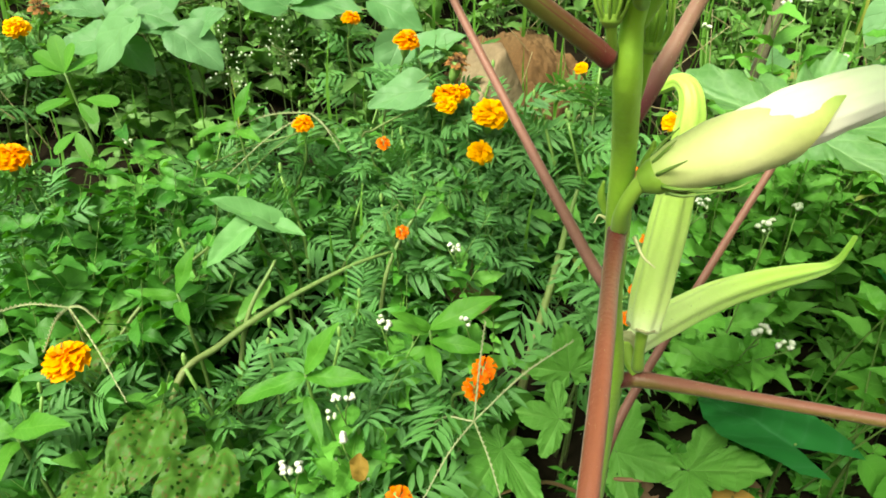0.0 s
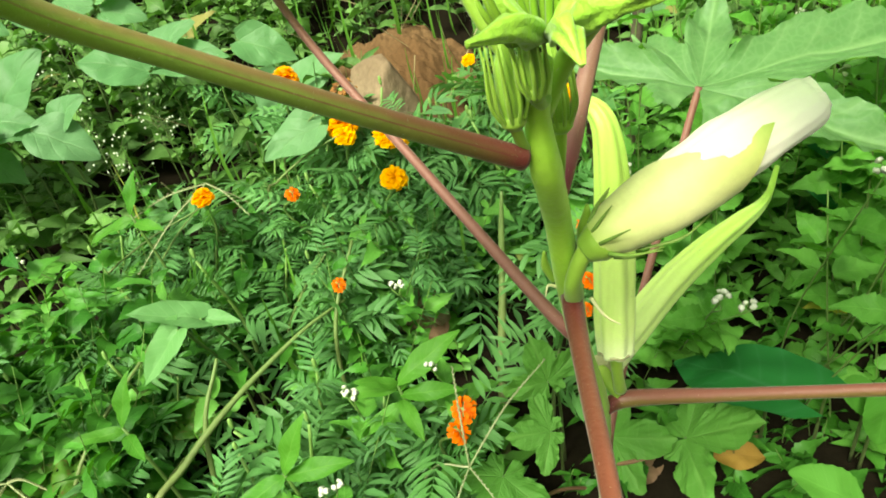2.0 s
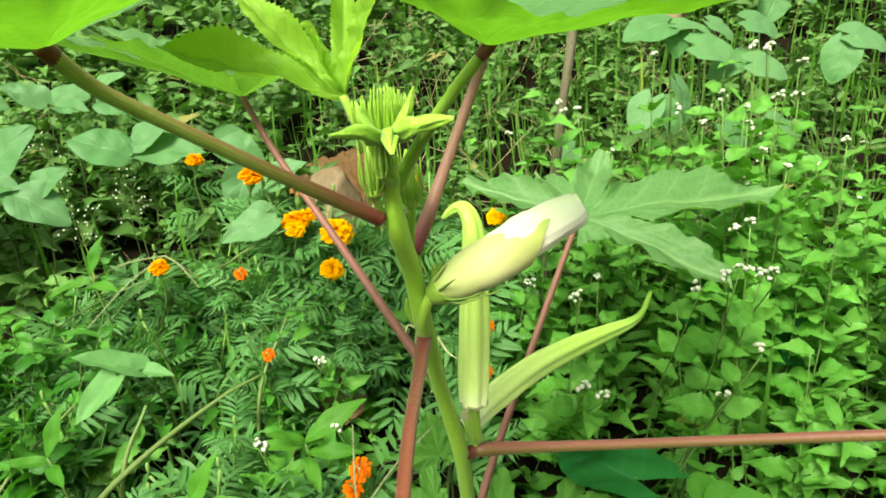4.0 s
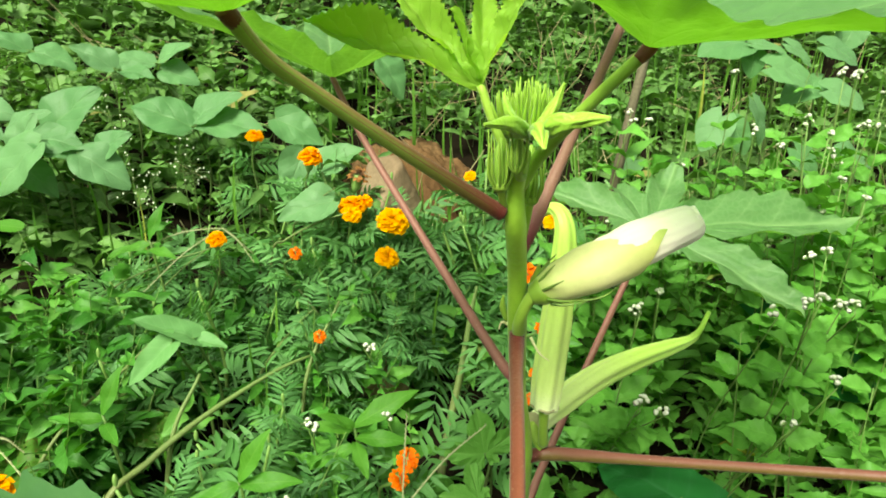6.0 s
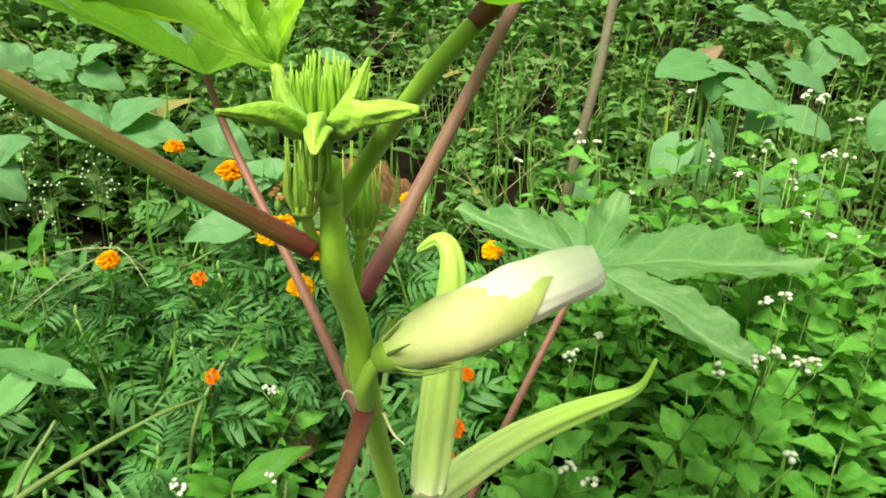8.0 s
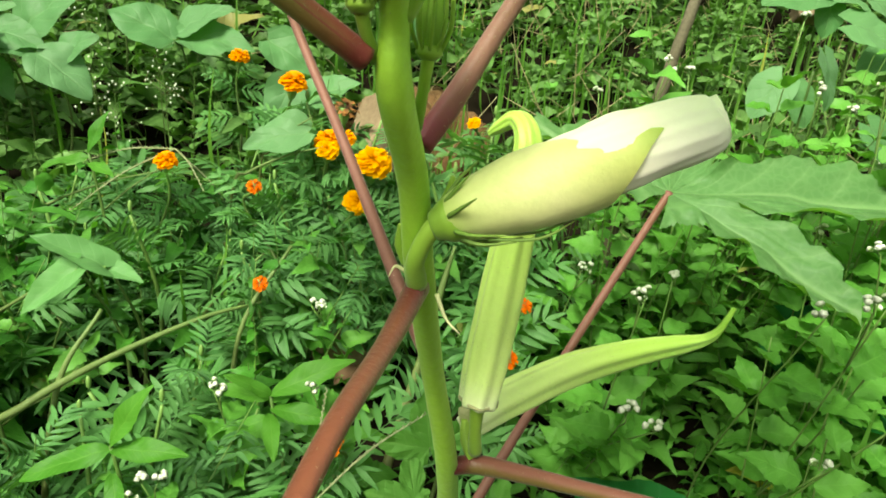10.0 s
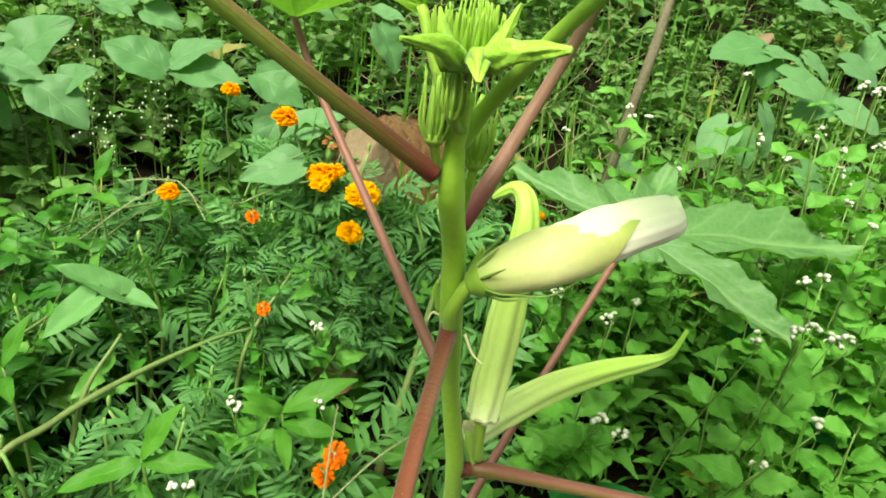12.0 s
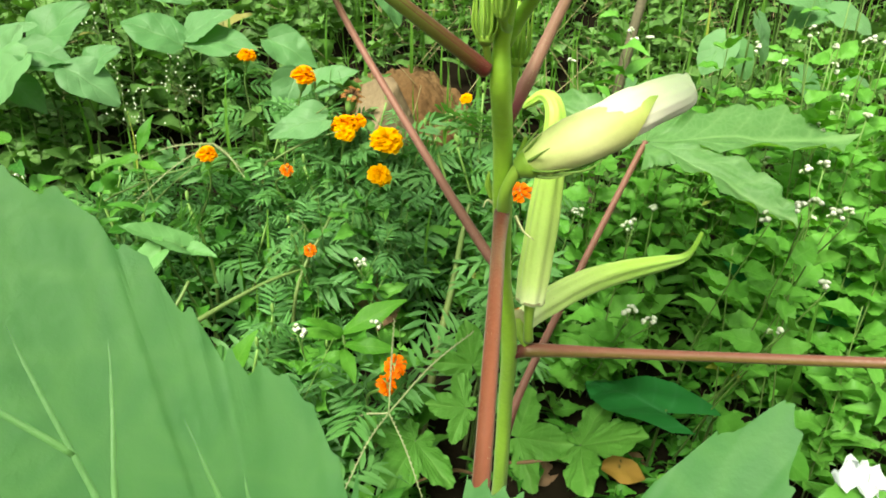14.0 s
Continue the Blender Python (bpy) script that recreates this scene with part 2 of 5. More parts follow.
STEM = skin("okra_stem", [(0.0, (0.18, 0.31, 0.040)), (0.35, (0.31, 0.53, 0.048)), (1.0, (0.41, 0.68, 0.065))], 0.4, 110, 0.25, fuzz=0.12, bump=0.4)
# Red, dull and pinkish stalks keep one hue, darker opposite centre.
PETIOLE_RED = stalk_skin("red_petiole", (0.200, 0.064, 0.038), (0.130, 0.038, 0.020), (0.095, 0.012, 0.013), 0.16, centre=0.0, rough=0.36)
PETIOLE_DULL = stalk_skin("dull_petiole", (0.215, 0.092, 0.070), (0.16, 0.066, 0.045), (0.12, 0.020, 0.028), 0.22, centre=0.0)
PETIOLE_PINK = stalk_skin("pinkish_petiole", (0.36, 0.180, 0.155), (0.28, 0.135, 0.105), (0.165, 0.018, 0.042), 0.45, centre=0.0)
PETIOLE_KNOB = stalk_skin("stalk_knob", (0.15, 0.045, 0.025), (0.17, 0.060, 0.026), (0.16, 0.05, 0.025), 0.1)
PETIOLE_TOP_RED = stalk_skin("red_topped_petiole", (0.32, 0.135, 0.070), (0.33, 0.48, 0.080), (0.175, 0.028, 0.024), 0.58, centre=0.22, end=(0.36, 0.36, 0.10), edge=(0.0, 0.75))
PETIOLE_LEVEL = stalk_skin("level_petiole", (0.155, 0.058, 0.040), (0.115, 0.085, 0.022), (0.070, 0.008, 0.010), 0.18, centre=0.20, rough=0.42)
PETIOLE_GREEN = stalk_skin("green_petiole", (0.30, 0.50, 0.060), (0.28, 0.48, 0.060), (0.28, 0.46, 0.06), 0.1)
# Whitish base: the pod's own pale end plus a painted highlight.
POD = skin("okra_pod", [(0.0, (0.84, 0.92, 0.52)), (0.12, (0.70, 0.87, 0.28)), (0.4, (0.56, 0.82, 0.13)), (1.0, (0.42, 0.71, 0.08))], 0.40, 140, 0.14, fuzz=0.15, bump=0.3)
PETAL = skin("cream_petal", [(0.0, (0.84, 0.80, 0.46)), (0.35, (0.97, 0.88, 0.70)), (0.6, (0.98, 0.92, 0.76)), (1.0, (0.98, 0.94, 0.80))], 0.6, 160, 0.01, fuzz=0.05, bump=0.15)
SPATHE = skin("pale_sepal", [(0.0, (0.46, 0.58, 0.15)), (0.12, (0.67, 0.71, 0.28)), (0.5, (0.82, 0.79, 0.38)), (0.85, (0.73, 0.76, 0.23)), (1.0, (0.44, 0.58, 0.10))], 0.5, 130, 0.16, fuzz=0.15, sub=0.06, bump=0.3)
BRACT = skin("green_bract", [(0.0, (0.25, 0.43, 0.05)), (1.0, (0.37, 0.56, 0.07))], 0.5, 160, 0.15, fuzz=0.2, sub=0.25)
BUD_SKIN = skin("bud_skin", [(0.0, (0.20, 0.36, 0.035)), (1.0, (0.27, 0.46, 0.05))], 0.5, 160, 0.15, fuzz=0.2)
FOLDED_LEAF = skin("folded_leaf", [(0.0, (0.23, 0.43, 0.038)), (1.0, (0.33, 0.56, 0.06))], 0.5, 160, 0.25, bump=0.9, fuzz=0.2)
TIP_BRACT = skin("tip_bract", [(0.0, (0.22, 0.42, 0.03)), (0.6, (0.33, 0.56, 0.05)), (1.0, (0.46, 0.68, 0.10))], 0.5, 160, 0.2, fuzz=0.3, sub=0.4)
DARK_BRACT = skin("dark_bract", [(0.0, (0.16, 0.28, 0.05)), (1.0, (0.20, 0.30, 0.05))], 0.5, 160, 0.3)
SCAR = skin("dry_calyx", [(0.0, (0.50, 0.50, 0.24)), (1.0, (0.42, 0.40, 0.20))], 0.8, 200, 0.4, bump=0.8)
LEAF_VEIN = skin("leaf_vein", [(0.0, (0.098, 0.238, 0.062)), (1.0, (0.074, 0.200, 0.052))], 0.5, 200, 0.15, sub=0.3)
HAIR = skin("pale_hair", [(0.0, (0.35, 0.40, 0.20)), (1.0, (0.50, 0.52, 0.36))], 0.6, 200, 0.1, sub=0.3)
THREAD = skin("pale_thread", [(0.0, (0.5, 0.52, 0.25)), (1.0, (0.65, 0.6, 0.35))], 0.6, 200, 0.2)
ORANGE = skin("orange_petal", [(0.0, (0.76, 0.17, 0.0)), (0.6, (0.92, 0.32, 0.0)), (1.0, (0.96, 0.43, 0.003))], 0.6, 300, 0.3, bump=0.4, sub=0.3, gloss=0.12)
YELLOW = skin("yellow_petal", [(0.0, (0.85, 0.28, 0.0)), (0.6, (0.93, 0.42, 0.0)), (1.0, (0.95, 0.52, 0.005))], 0.6, 300, 0.3, bump=0.4, sub=0.3, gloss=0.12)
RED_ORANGE = skin("deep_orange_petal", [(0.0, (0.5, 0.05, 0.0)), (0.6, (0.80, 0.14, 0.0)), (1.0, (0.88, 0.21, 0.002))], 0.6, 300, 0.3, bump=0.4, sub=0.3, gloss=0.12)
WITHERED = skin("withered_petal", [(0.0, (0.08, 0.035, 0.015)), (0.6, (0.22, 0.09, 0.02)), (1.0, (0.4, 0.17, 0.03))], 0.8, 300, 0.4, bump=0.6)
SEPAL = skin("marigold_calyx", [(0.0, (0.14, 0.26, 0.06)), (1.0, (0.2, 0.33, 0.08))], 0.5, 200, 0.3)
WEED_STEM = skin("weed_stem", [(0.0, (0.06, 0.075, 0.025)), (1.0, (0.11, 0.22, 0.04))], 0.55, 200, 0.4)
LIGHT_STEM = skin("light_stem", [(0.0, (0.09, 0.13, 0.04)), (0.6, (0.14, 0.25, 0.05)), (1.0, (0.20, 0.36, 0.08))], 0.55, 200, 0.4)
PALE_STEM = skin("pale_stem", [(0.0, (0.17, 0.18, 0.06)), (0.5, (0.13, 0.21, 0.055)), (1.0, (0.12, 0.22, 0.05))], 0.55, 120, 0.5, bump=0.4)
REDDISH_STEM = skin("reddish_stem", [(0.0, (0.16, 0.08, 0.05)), (1.0, (0.22, 0.14, 0.06))], 0.55, 120, 0.5)
FLORET = skin("white_floret_on_stalk", [(0.0, (0.12, 0.22, 0.05)), (0.50, (0.16, 0.28, 0.07)), (0.60, (0.5, 0.58, 0.38)), (0.72, (0.74, 0.76, 0.62)), (1.0, (0.82, 0.83, 0.72))], 0.8, 500, 0.08, bump=0.6)
STRAW = skin("straw", [(0.0, (0.30, 0.25, 0.12)), (0.6, (0.42, 0.36, 0.18)), (1.0, (0.5, 0.45, 0.25))], 0.7, 200, 0.5)
GRASS_STALK = skin("grass_spike", [(0.0, (0.32, 0.38, 0.17)), (1.0, (0.5, 0.5, 0.3))], 0.65, 400, 0.5, bump=0.8)
WHITE_FLOWER = skin("white_floret", [(0.0, (0.60, 0.66, 0.48)), (1.0, (0.80, 0.82, 0.70))], 0.8, 500, 0.2, bump=0.6, sub=0.1)
BARK = skin("weathered_wood", [(0.0, (0.10, 0.085, 0.055)), (0.5, (0.175, 0.155, 0.100)), (1.0, (0.27, 0.245, 0.165))], 0.9, 140, 0.6, bump=1.0, gloss=0.1)
STONE = skin("brown_stone", [(0.0, (0.18, 0.125, 0.075)), (0.5, (0.30, 0.225, 0.14)), (1.0, (0.42, 0.34, 0.23))], 0.9, 90, 0.55, bump=1.0, gloss=0.12)
# Near-black soil: the shade under the weeds is put into its colour.
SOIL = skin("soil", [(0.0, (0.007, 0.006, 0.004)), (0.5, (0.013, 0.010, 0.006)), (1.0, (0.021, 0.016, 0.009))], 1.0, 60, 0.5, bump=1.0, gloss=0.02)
RED_SOIL = skin("red_soil", [(0.0, (0.085, 0.046, 0.020)), (0.4, (0.145, 0.078, 0.034)), (0.7, (0.185, 0.110, 0.052)), (1.0, (0.25, 0.155, 0.08))], 0.95, 110, 0.6, bump=1.0, gloss=0.08)
PLASTIC = skin("white_plastic", [(0.0, (0.70, 0.74, 0.78)), (1.0, (0.80, 0.82, 0.84))], 0.35, 60, 0.25, bump=0.3, sub=0.25)


# ---- mesh tools ----
def blade(n=6, w=0.3, a=0.6, b=0.9, fold=0.15, droop=0.25, heart=0.0, teeth=0.0, wave=0.0, sides=1, crumple=0.0, seed=0):
    """A leaf one long, along +y, face up: (points, quads, blade coordinates)."""
    s = np.linspace(0.0, 1.0, n + 1)
    sp = s * 0.97 + 0.012
    prof = sp ** a * (1 - sp) ** b
    prof = w * prof / prof.max()
    if teeth:
        prof = prof * (1 - teeth * (np.arange(n + 1) % 2))
    cols = np.linspace(-1, 1, 2 * sides + 1)
    V, U = [], []
    for i in range(n + 1):
        for c in cols:
            back = heart * math.exp(-7 * s[i]) * abs(c)
            x = c * prof[i]
            z = fold * abs(x) - droop * s[i] ** 2 + wave * math.sin(9 * s[i] + 2 * c + seed) * abs(c)
            if crumple:
                z += crumple * (noise.noise(Vector((x * 5 + seed, s[i] * 4, 0.3))) + 0.45 * noise.noise(Vector((x * 13, s[i] * 11, seed))))
            V.append((x, s[i] - back - 0.1 * droop * s[i], z))
            U.append((0.5 + 0.5 * c, s[i]))
    k = len(cols)
    Q = [(i * k + j, i * k + j + 1, (i + 1) * k + j + 1, (i + 1) * k + j) for i in range(n) for j in range(k - 1)]
    return np.array(V), np.array(Q), np.array(U)


def moved(t, m):
    m = np.array(m)
    return t[0] @ m[:3, :3].T + m[:3, 3], t[1], t[2]


def joined(ts):
    V, Q, U, k = [], [], [], 0
    for v, q, u in ts:
        V.append(v), Q.append(q + k), U.append(u)
        k += len(v)
    return np.concatenate(V), np.concatenate(Q), np.concatenate(U)


def scattered(t, ms):
    """Many copies of one template in one set of arrays; ms is (n, 4, 4)."""
    ms = np.asarray(ms)
    V = np.einsum("nij,vj->nvi", ms[:, :3, :3], t[0]) + ms[:, None, :3, 3]
    n, k = len(ms), len(t[0])
    Q = (t[1][None] + (np.arange(n) * k)[:, None, None]).reshape(-1, 4)
    return V.reshape(-1, 3), Q, np.tile(t[2], (n, 1))


def smooth_line(points, steps=6):
    """A Catmull-Rom run through the points."""
    p = [np.array(q, float) for q in points]
    p = [2 * p[0] - p[1]] + p + [2 * p[-1] - p[-2]]
    out = []
    for i in range(1, len(p) - 2):
        for j in range(steps):
            t = j / steps
            out.append(0.5 * (2 * p[i] + (p[i + 1] - p[i - 1]) * t + (2 * p[i - 1] - 5 * p[i] + 4 * p[i + 1] - p[i + 2]) * t * t + (3 * p[i] - p[i - 1] - 3 * p[i + 1] + p[i + 2]) * t ** 3))
    out.append(p[-2])
    return np.array(out)


def tube(points, radii, sides=8, steps=6, ridges=0, depth=0.0, knobs=0.0, twist=0.0, ends=True):
    """A round, tapered run through the points; ridges: lengthwise ribs."""
    line = smooth_line(points, steps)
    n = len(line)
    rad = np.interp(np.linspace(0, 1, n), np.linspace(0, 1, len(radii)), radii)
    tang = np.gradient(line, axis=0)
    tang /= np.linalg.norm(tang, axis=1)[:, None] + 1e-12
    up = np.array((0.0, 0, 1)) if abs(tang[0][2]) < 0.9 else np.array((1.0, 0, 0))
    a = np.cross(up, tang[0])
    a /= np.linalg.norm(a)
    V, U = [], []
    if ends:
        line = np.concatenate([line[:1], line, line[-1:]])
        rad = np.concatenate([[rad[0] * 0.02], rad, [rad[-1] * 0.02]])
        tang = np.concatenate([tang[:1], tang, tang[-1:]])
    m = len(line)
    for i in range(m):
        a = a - tang[i] * (a @ tang[i])
        a /= np.linalg.norm(a)
        b = np.cross(tang[i], a)
        for j in range(sides):
            th = 2 * math.pi * j / sides + twist * i / m
            r = rad[i]
            if ridges:
                r *= 1 - depth * (0.5 - 0.5 * math.cos(ridges * th))
            if knobs:
                r *= 1 + knobs * noise.noise(Vector(line[i] * 90) + Vector((math.cos(th), math.sin(th), 0)))
            V.append(line[i] + r * (a * math.cos(th) + b * math.sin(th)))
            U.append((j / sides, i / (m - 1)))
    Q = [(i * sides + j, i * sides + (j + 1) % sides, (i + 1) * sides + (j + 1) % sides, (i + 1) * sides + j) for i in range(m - 1) for j in range(sides)]
    return np.array(V), np.array(Q), np.array(U)


def palmate(lobes, size=1.0, cup=0.15, fold=0.12, crinkle=0.02, teeth=0.10, tooth_count=34, nth=240, nr=10, floor=0.25, gap=0.0, sharp=0.55, droop=0.0, seed=0, curl=0.0, bites=(), ribs=True):
    """A lobed leaf spread round its stalk's end. lobes: (degrees from +y, length, half width in degrees)."""
    th = np.linspace(-180 + gap, 180 - gap, nth)
    best, own, lob = np.full(nth, floor), np.zeros(nth), np.zeros(nth)
    for k, (c, length, w) in enumerate(lobes):
        d = np.abs((th - c + 180) % 360 - 180)
        r = length * np.clip(1 - d / w, 0, 1) ** sharp
        hit = r > best
        best = np.where(hit, r, best)
    centres = np.array([l[0] for l in lobes])
    off = (th[:, None] - centres[None] + 180) % 360 - 180
    near = np.abs(off).argmin(1)
    own = off[np.arange(nth), near] / np.array([l[2] for l in lobes])[near]
    tg = np.random.RandomState(seed + 5)
    step = np.cumsum(tg.uniform(0.5, 1.5, nth) * tooth_count / nth)
    saw = 0.6 * (0.5 - 0.5 * np.cos(2 * math.pi * (step % 1.0))) + 0.4 * (step % 1.0)
    bite = teeth * (0.35 + 0.65 * tg.rand(nth)[step.astype(int)]) * saw
    for c, deep, w in bites:
        best = best * (1 - deep * np.exp(-((th - c) / w) ** 2))
    V, U = [], []
    tr = np.radians(th)
    for i in range(nr + 1):
        f = 0.02 + 0.98 * i / nr
        for j in range(nth):
            r = best[j] * f * (1 - bite[j] * f ** 8)
            x, y = -r * math.sin(tr[j]) * size, r * math.cos(tr[j]) * size
            side = min(1.0, abs(own[j]))
            z = cup * r * size + fold * side * r * size - droop * (r ** 2) * size + curl * size * max(0, r - 0.6) ** 2
            z += crinkle * size * f * noise.noise(Vector((x * 7 / size + seed * 3.1, y * 7 / size, 0)))
            z += crinkle * 0.6 * size * f ** 2 * noise.noise(Vector((x * 19 / size, y * 19 / size + seed, 2)))
            V.append((x, y, z))
            U.append((0.5 + 0.5 * max(-1, min(1, own[j])), r * 0.9) if ribs else (0.9, 0.3))
    Q = [(i * nth + j, (i + 1) * nth + j, (i + 1) * nth + j + 1, i * nth + j + 1) for i in range(nr) for j in range(nth - 1)]
    if not gap:
        Q += [(i * nth + nth - 1, (i + 1) * nth + nth - 1, (i + 1) * nth, i * nth) for i in range(nr)]
    return np.array(V), np.array(Q), np.array(U)


def lump(size, seed, rings=18, rough=0.25):
    """A stone: an uneven round body."""
    V, U = [], []
    for i in range(rings + 1):
        ph = math.pi * (0.01 + 0.98 * i / rings)
        for j in range(2 * rings):
            t = math.pi * j / rings
            d = Vector((math.sin(ph) * math.cos(t), math.sin(ph) * math.sin(t), math.cos(ph)))
            r = 1 + rough * noise.noise(d * 1.3 + Vector((seed, 0, 0))) + rough * 0.5 * noise.noise(d * 3.1 + Vector((0, seed, 0))) + 0.10 * noise.noise(d * 7) + 0.05 * noise.noise(d * 17) + 0.03 * noise.noise(d * 39)
            V.append((d.x * r * size[0], d.y * r * size[1], d.z * r * size[2]))
            U.append((j / (2 * rings), i / rings))
    k = 2 * rings
    Q = [(i * k + j, (i + 1) * k + j, (i + 1) * k + (j + 1) % k, i * k + (j + 1) % k) for i in range(rings) for j in range(k)]
    return np.array(V), np.array(Q), np.array(U)


def rock(size, seed, rings=36, fine=0.04):
    """A broken stone or clod: a body cut by a dozen planes, roughened."""
    g = np.random.RandomState(seed)
    nrm = g.normal(size=(15, 3))
    nrm /= np.linalg.norm(nrm, axis=1)[:, None]
    dist = g.uniform(0.62, 1.0, 15)
    V, U, k = [], [], 2 * rings
    for i in range(rings + 1):
        ph = math.pi * (0.01 + 0.98 * i / rings)
        for j in range(k):
            t = math.pi * j / rings
            d = np.array((math.sin(ph) * math.cos(t), math.sin(ph) * math.sin(t), math.cos(ph)))
            c = nrm @ d
            r = min(1.3, float(np.min(np.where(c > 0.05, dist / np.maximum(c, 0.05), 9.0))))
            v = Vector(d)
            r *= 1 + fine * (noise.noise(v * 5 + Vector((seed, 0, 0))) + 0.7 * noise.noise(v * 13) + 0.5 * noise.noise(v * 31))
            V.append(d * r * np.array(size))
            U.append((j / k, i / rings))
    Q = [(i * k + j, (i + 1) * k + j, (i + 1) * k + (j + 1) % k, i * k + (j + 1) % k) for i in range(rings) for j in range(k)]
    return np.array(V), np.array(Q), np.array(U)


def mesh_of(name, t, material, smooth=True):
    V, Q, U = t
    me = bpy.data.meshes.new(name)
    me.vertices.add(len(V))
    me.vertices.foreach_set("co", np.asarray(V, np.float32).ravel())
    me.loops.add(len(Q) * 4)
    me.loops.foreach_set("vertex_index", np.asarray(Q, np.int32).ravel())
    me.polygons.add(len(Q))
    me.polygons.foreach_set("loop_start", np.arange(len(Q), dtype=np.int32) * 4)
    me.polygons.foreach_set("use_smooth", np.full(len(Q), smooth))
    lay = me.uv_layers.new(name="UVMap")
    lay.data.foreach_set("uv", np.asarray(U, np.float32)[np.asarray(Q).ravel()].ravel())
    me.materials.append(material)
    me.update(calc_edges=True)
    me.validate()
    return me


def part(name, t, material, parent=None, label="", m=None):
    """A mesh object, of arrays or of a mesh already made, under its thing."""
    ob = new(name, t if isinstance(t, bpy.types.Mesh) else mesh_of(name, t, material))
    if parent is not None:
        ob.parent = parent
    if m is not None:
        ob.matrix_basis = Matrix(m)
    return tagged(ob, label)


def thing(name, at, label, category, group="", kind=""):
    ob = new(name)
    ob.empty_display_size = 0.02
    ob.location = at
    return tagged(ob, label, category, group, kind)


def facing(at, along, face=(0, 0, 1), scale=1.0):
    """The pose of a blade whose +y runs along, with its face turned as near as can be to face."""
    y = Vector(along).normalized()
    x = y.cross(Vector(face))
    x = x.normalized() if x.length > 1e-6 else Vector((1, 0, 0))
    z = x.cross(y)
    m = Matrix((x, y, z)).transposed().to_4x4() @ Matrix.Diagonal((scale, scale, scale, 1))
    m.translation = at
    return m


def rel(points, base):
    return [tuple(np.array(p) - np.array(base)) for p in points]


def ground_z(x, y):
    """The garden's floor and the bank that rises behind it."""
    h = 0.02 + 0.0 * x
    t = max(0.0, y - 0.35)
    h += 0.33 * t if t < 0.25 else 0.0825 + 0.47 * (t - 0.25)
    if y > 4.6:
        h = 0.02 + 0.0825 + 0.47 * 4.0 + 0.02 * (min(y, 60) - 4.6)
    return h + 0.012 * noise.noise(Vector((x * 4, y * 4, 0))) + 0.03 * noise.noise(Vector((x * 1.1, y * 1.1, 5)))


# ---- ground ----
def build_ground():
    xs = np.concatenate([[-60, -20, -6, -3], np.linspace(-1.8, 2.2, 90), [4, 8, 20, 60]])
    ys = np.concatenate([[-60, -20, -5, -2], np.linspace(-0.6, 2.7, 80), [3.0, 3.5, 4.0, 4.6, 5, 8, 20, 60, 200]])
    V = [(x, y, ground_z(x, y)) for y in ys for x in xs]
    k = len(xs)
    Q = [(i * k + j, i * k + j + 1, (i + 1) * k + j + 1, (i + 1) * k + j) for i in range(len(ys) - 1) for j in range(k - 1)]
    U = [(0.5, 0.5)] * len(V)
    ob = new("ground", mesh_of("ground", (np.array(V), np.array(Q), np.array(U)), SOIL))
    return tagged(ob, "garden soil, coloured dark for weed shade, rising into a weedy bank", "ground", kind="structure")


build_ground()


def on_ground(x, y):
    return (x, y, ground_z(x, y))


rng = random.Random(4)


# ---- the okra plant ----
NODE_B = (0.144, 0.333, 0.428)
STEM_FOOT = (0.183, 0.54, ground_z(0.183, 0.54) - 0.01)
okra = thing("okra_plant", STEM_FOOT, "okra plant with red leaf stalks, pale pods and a closed flower", "okra plant")


def okra_part(name, t, material, label="", parent=None):
    v, q, u = t
    return part(name, (v - np.array(STEM_FOOT), q, u), material, parent or okra, label)


stem = okra_part("stem", tube([STEM_FOOT, (0.1767, 0.475, 0.155), (0.1705, 0.435, 0.255), (0.1638, 0.397, 0.323), (0.1526, 0.3683, 0.3814), (0.1441, 0.3346, 0.4325), (0.1402, 0.3184, 0.4640), (0.1345, 0.2965, 0.4896), (0.1335, 0.2920, 0.5060), (0.1335, 0.279, 0.522)],
         [0.0066, 0.0060, 0.0054, 0.0052, 0.0045, 0.0050, 0.0046, 0.0047, 0.0036, 0.0031], 16, 8, ridges=5, depth=0.07, knobs=0.04), STEM, "thick smooth green stem")
# leaf stalks
left_stalk = okra_part("petiole", tube([(0.1275, 0.2915, 0.4965), (0.119, 0.2865, 0.5025), (0.090, 0.2715, 0.5225), (0.0605, 0.255, 0.5440), (0.0455, 0.2435, 0.5560), (0.0375, 0.232, 0.5675)], [0.0033, 0.0031, 0.0027, 0.0025, 0.0025, 0.0027], 16, 8), PETIOLE_TOP_RED, "leaf stalk, red above and green beneath")
okra_part("stalk_knob", tube([(0.0396, 0.2355, 0.5640), (0.0384, 0.2335, 0.5660), (0.0368, 0.2310, 0.5685)], [0.0024, 0.0029, 0.0029], 14, 6), PETIOLE_KNOB, "swollen red end of the stalk", left_stalk)
okra_part("petiole", tube([(0.1415, 0.3175, 0.4745), (0.1500, 0.3240, 0.4876), (0.1615, 0.3322, 0.5081), (0.1847, 0.3485, 0.5493), (0.2125, 0.368, 0.599)], [0.0036, 0.0035, 0.0028, 0.0025, 0.0023], 12, 8), PETIOLE_PINK, "slanting dull pinkish-red leaf stalk")
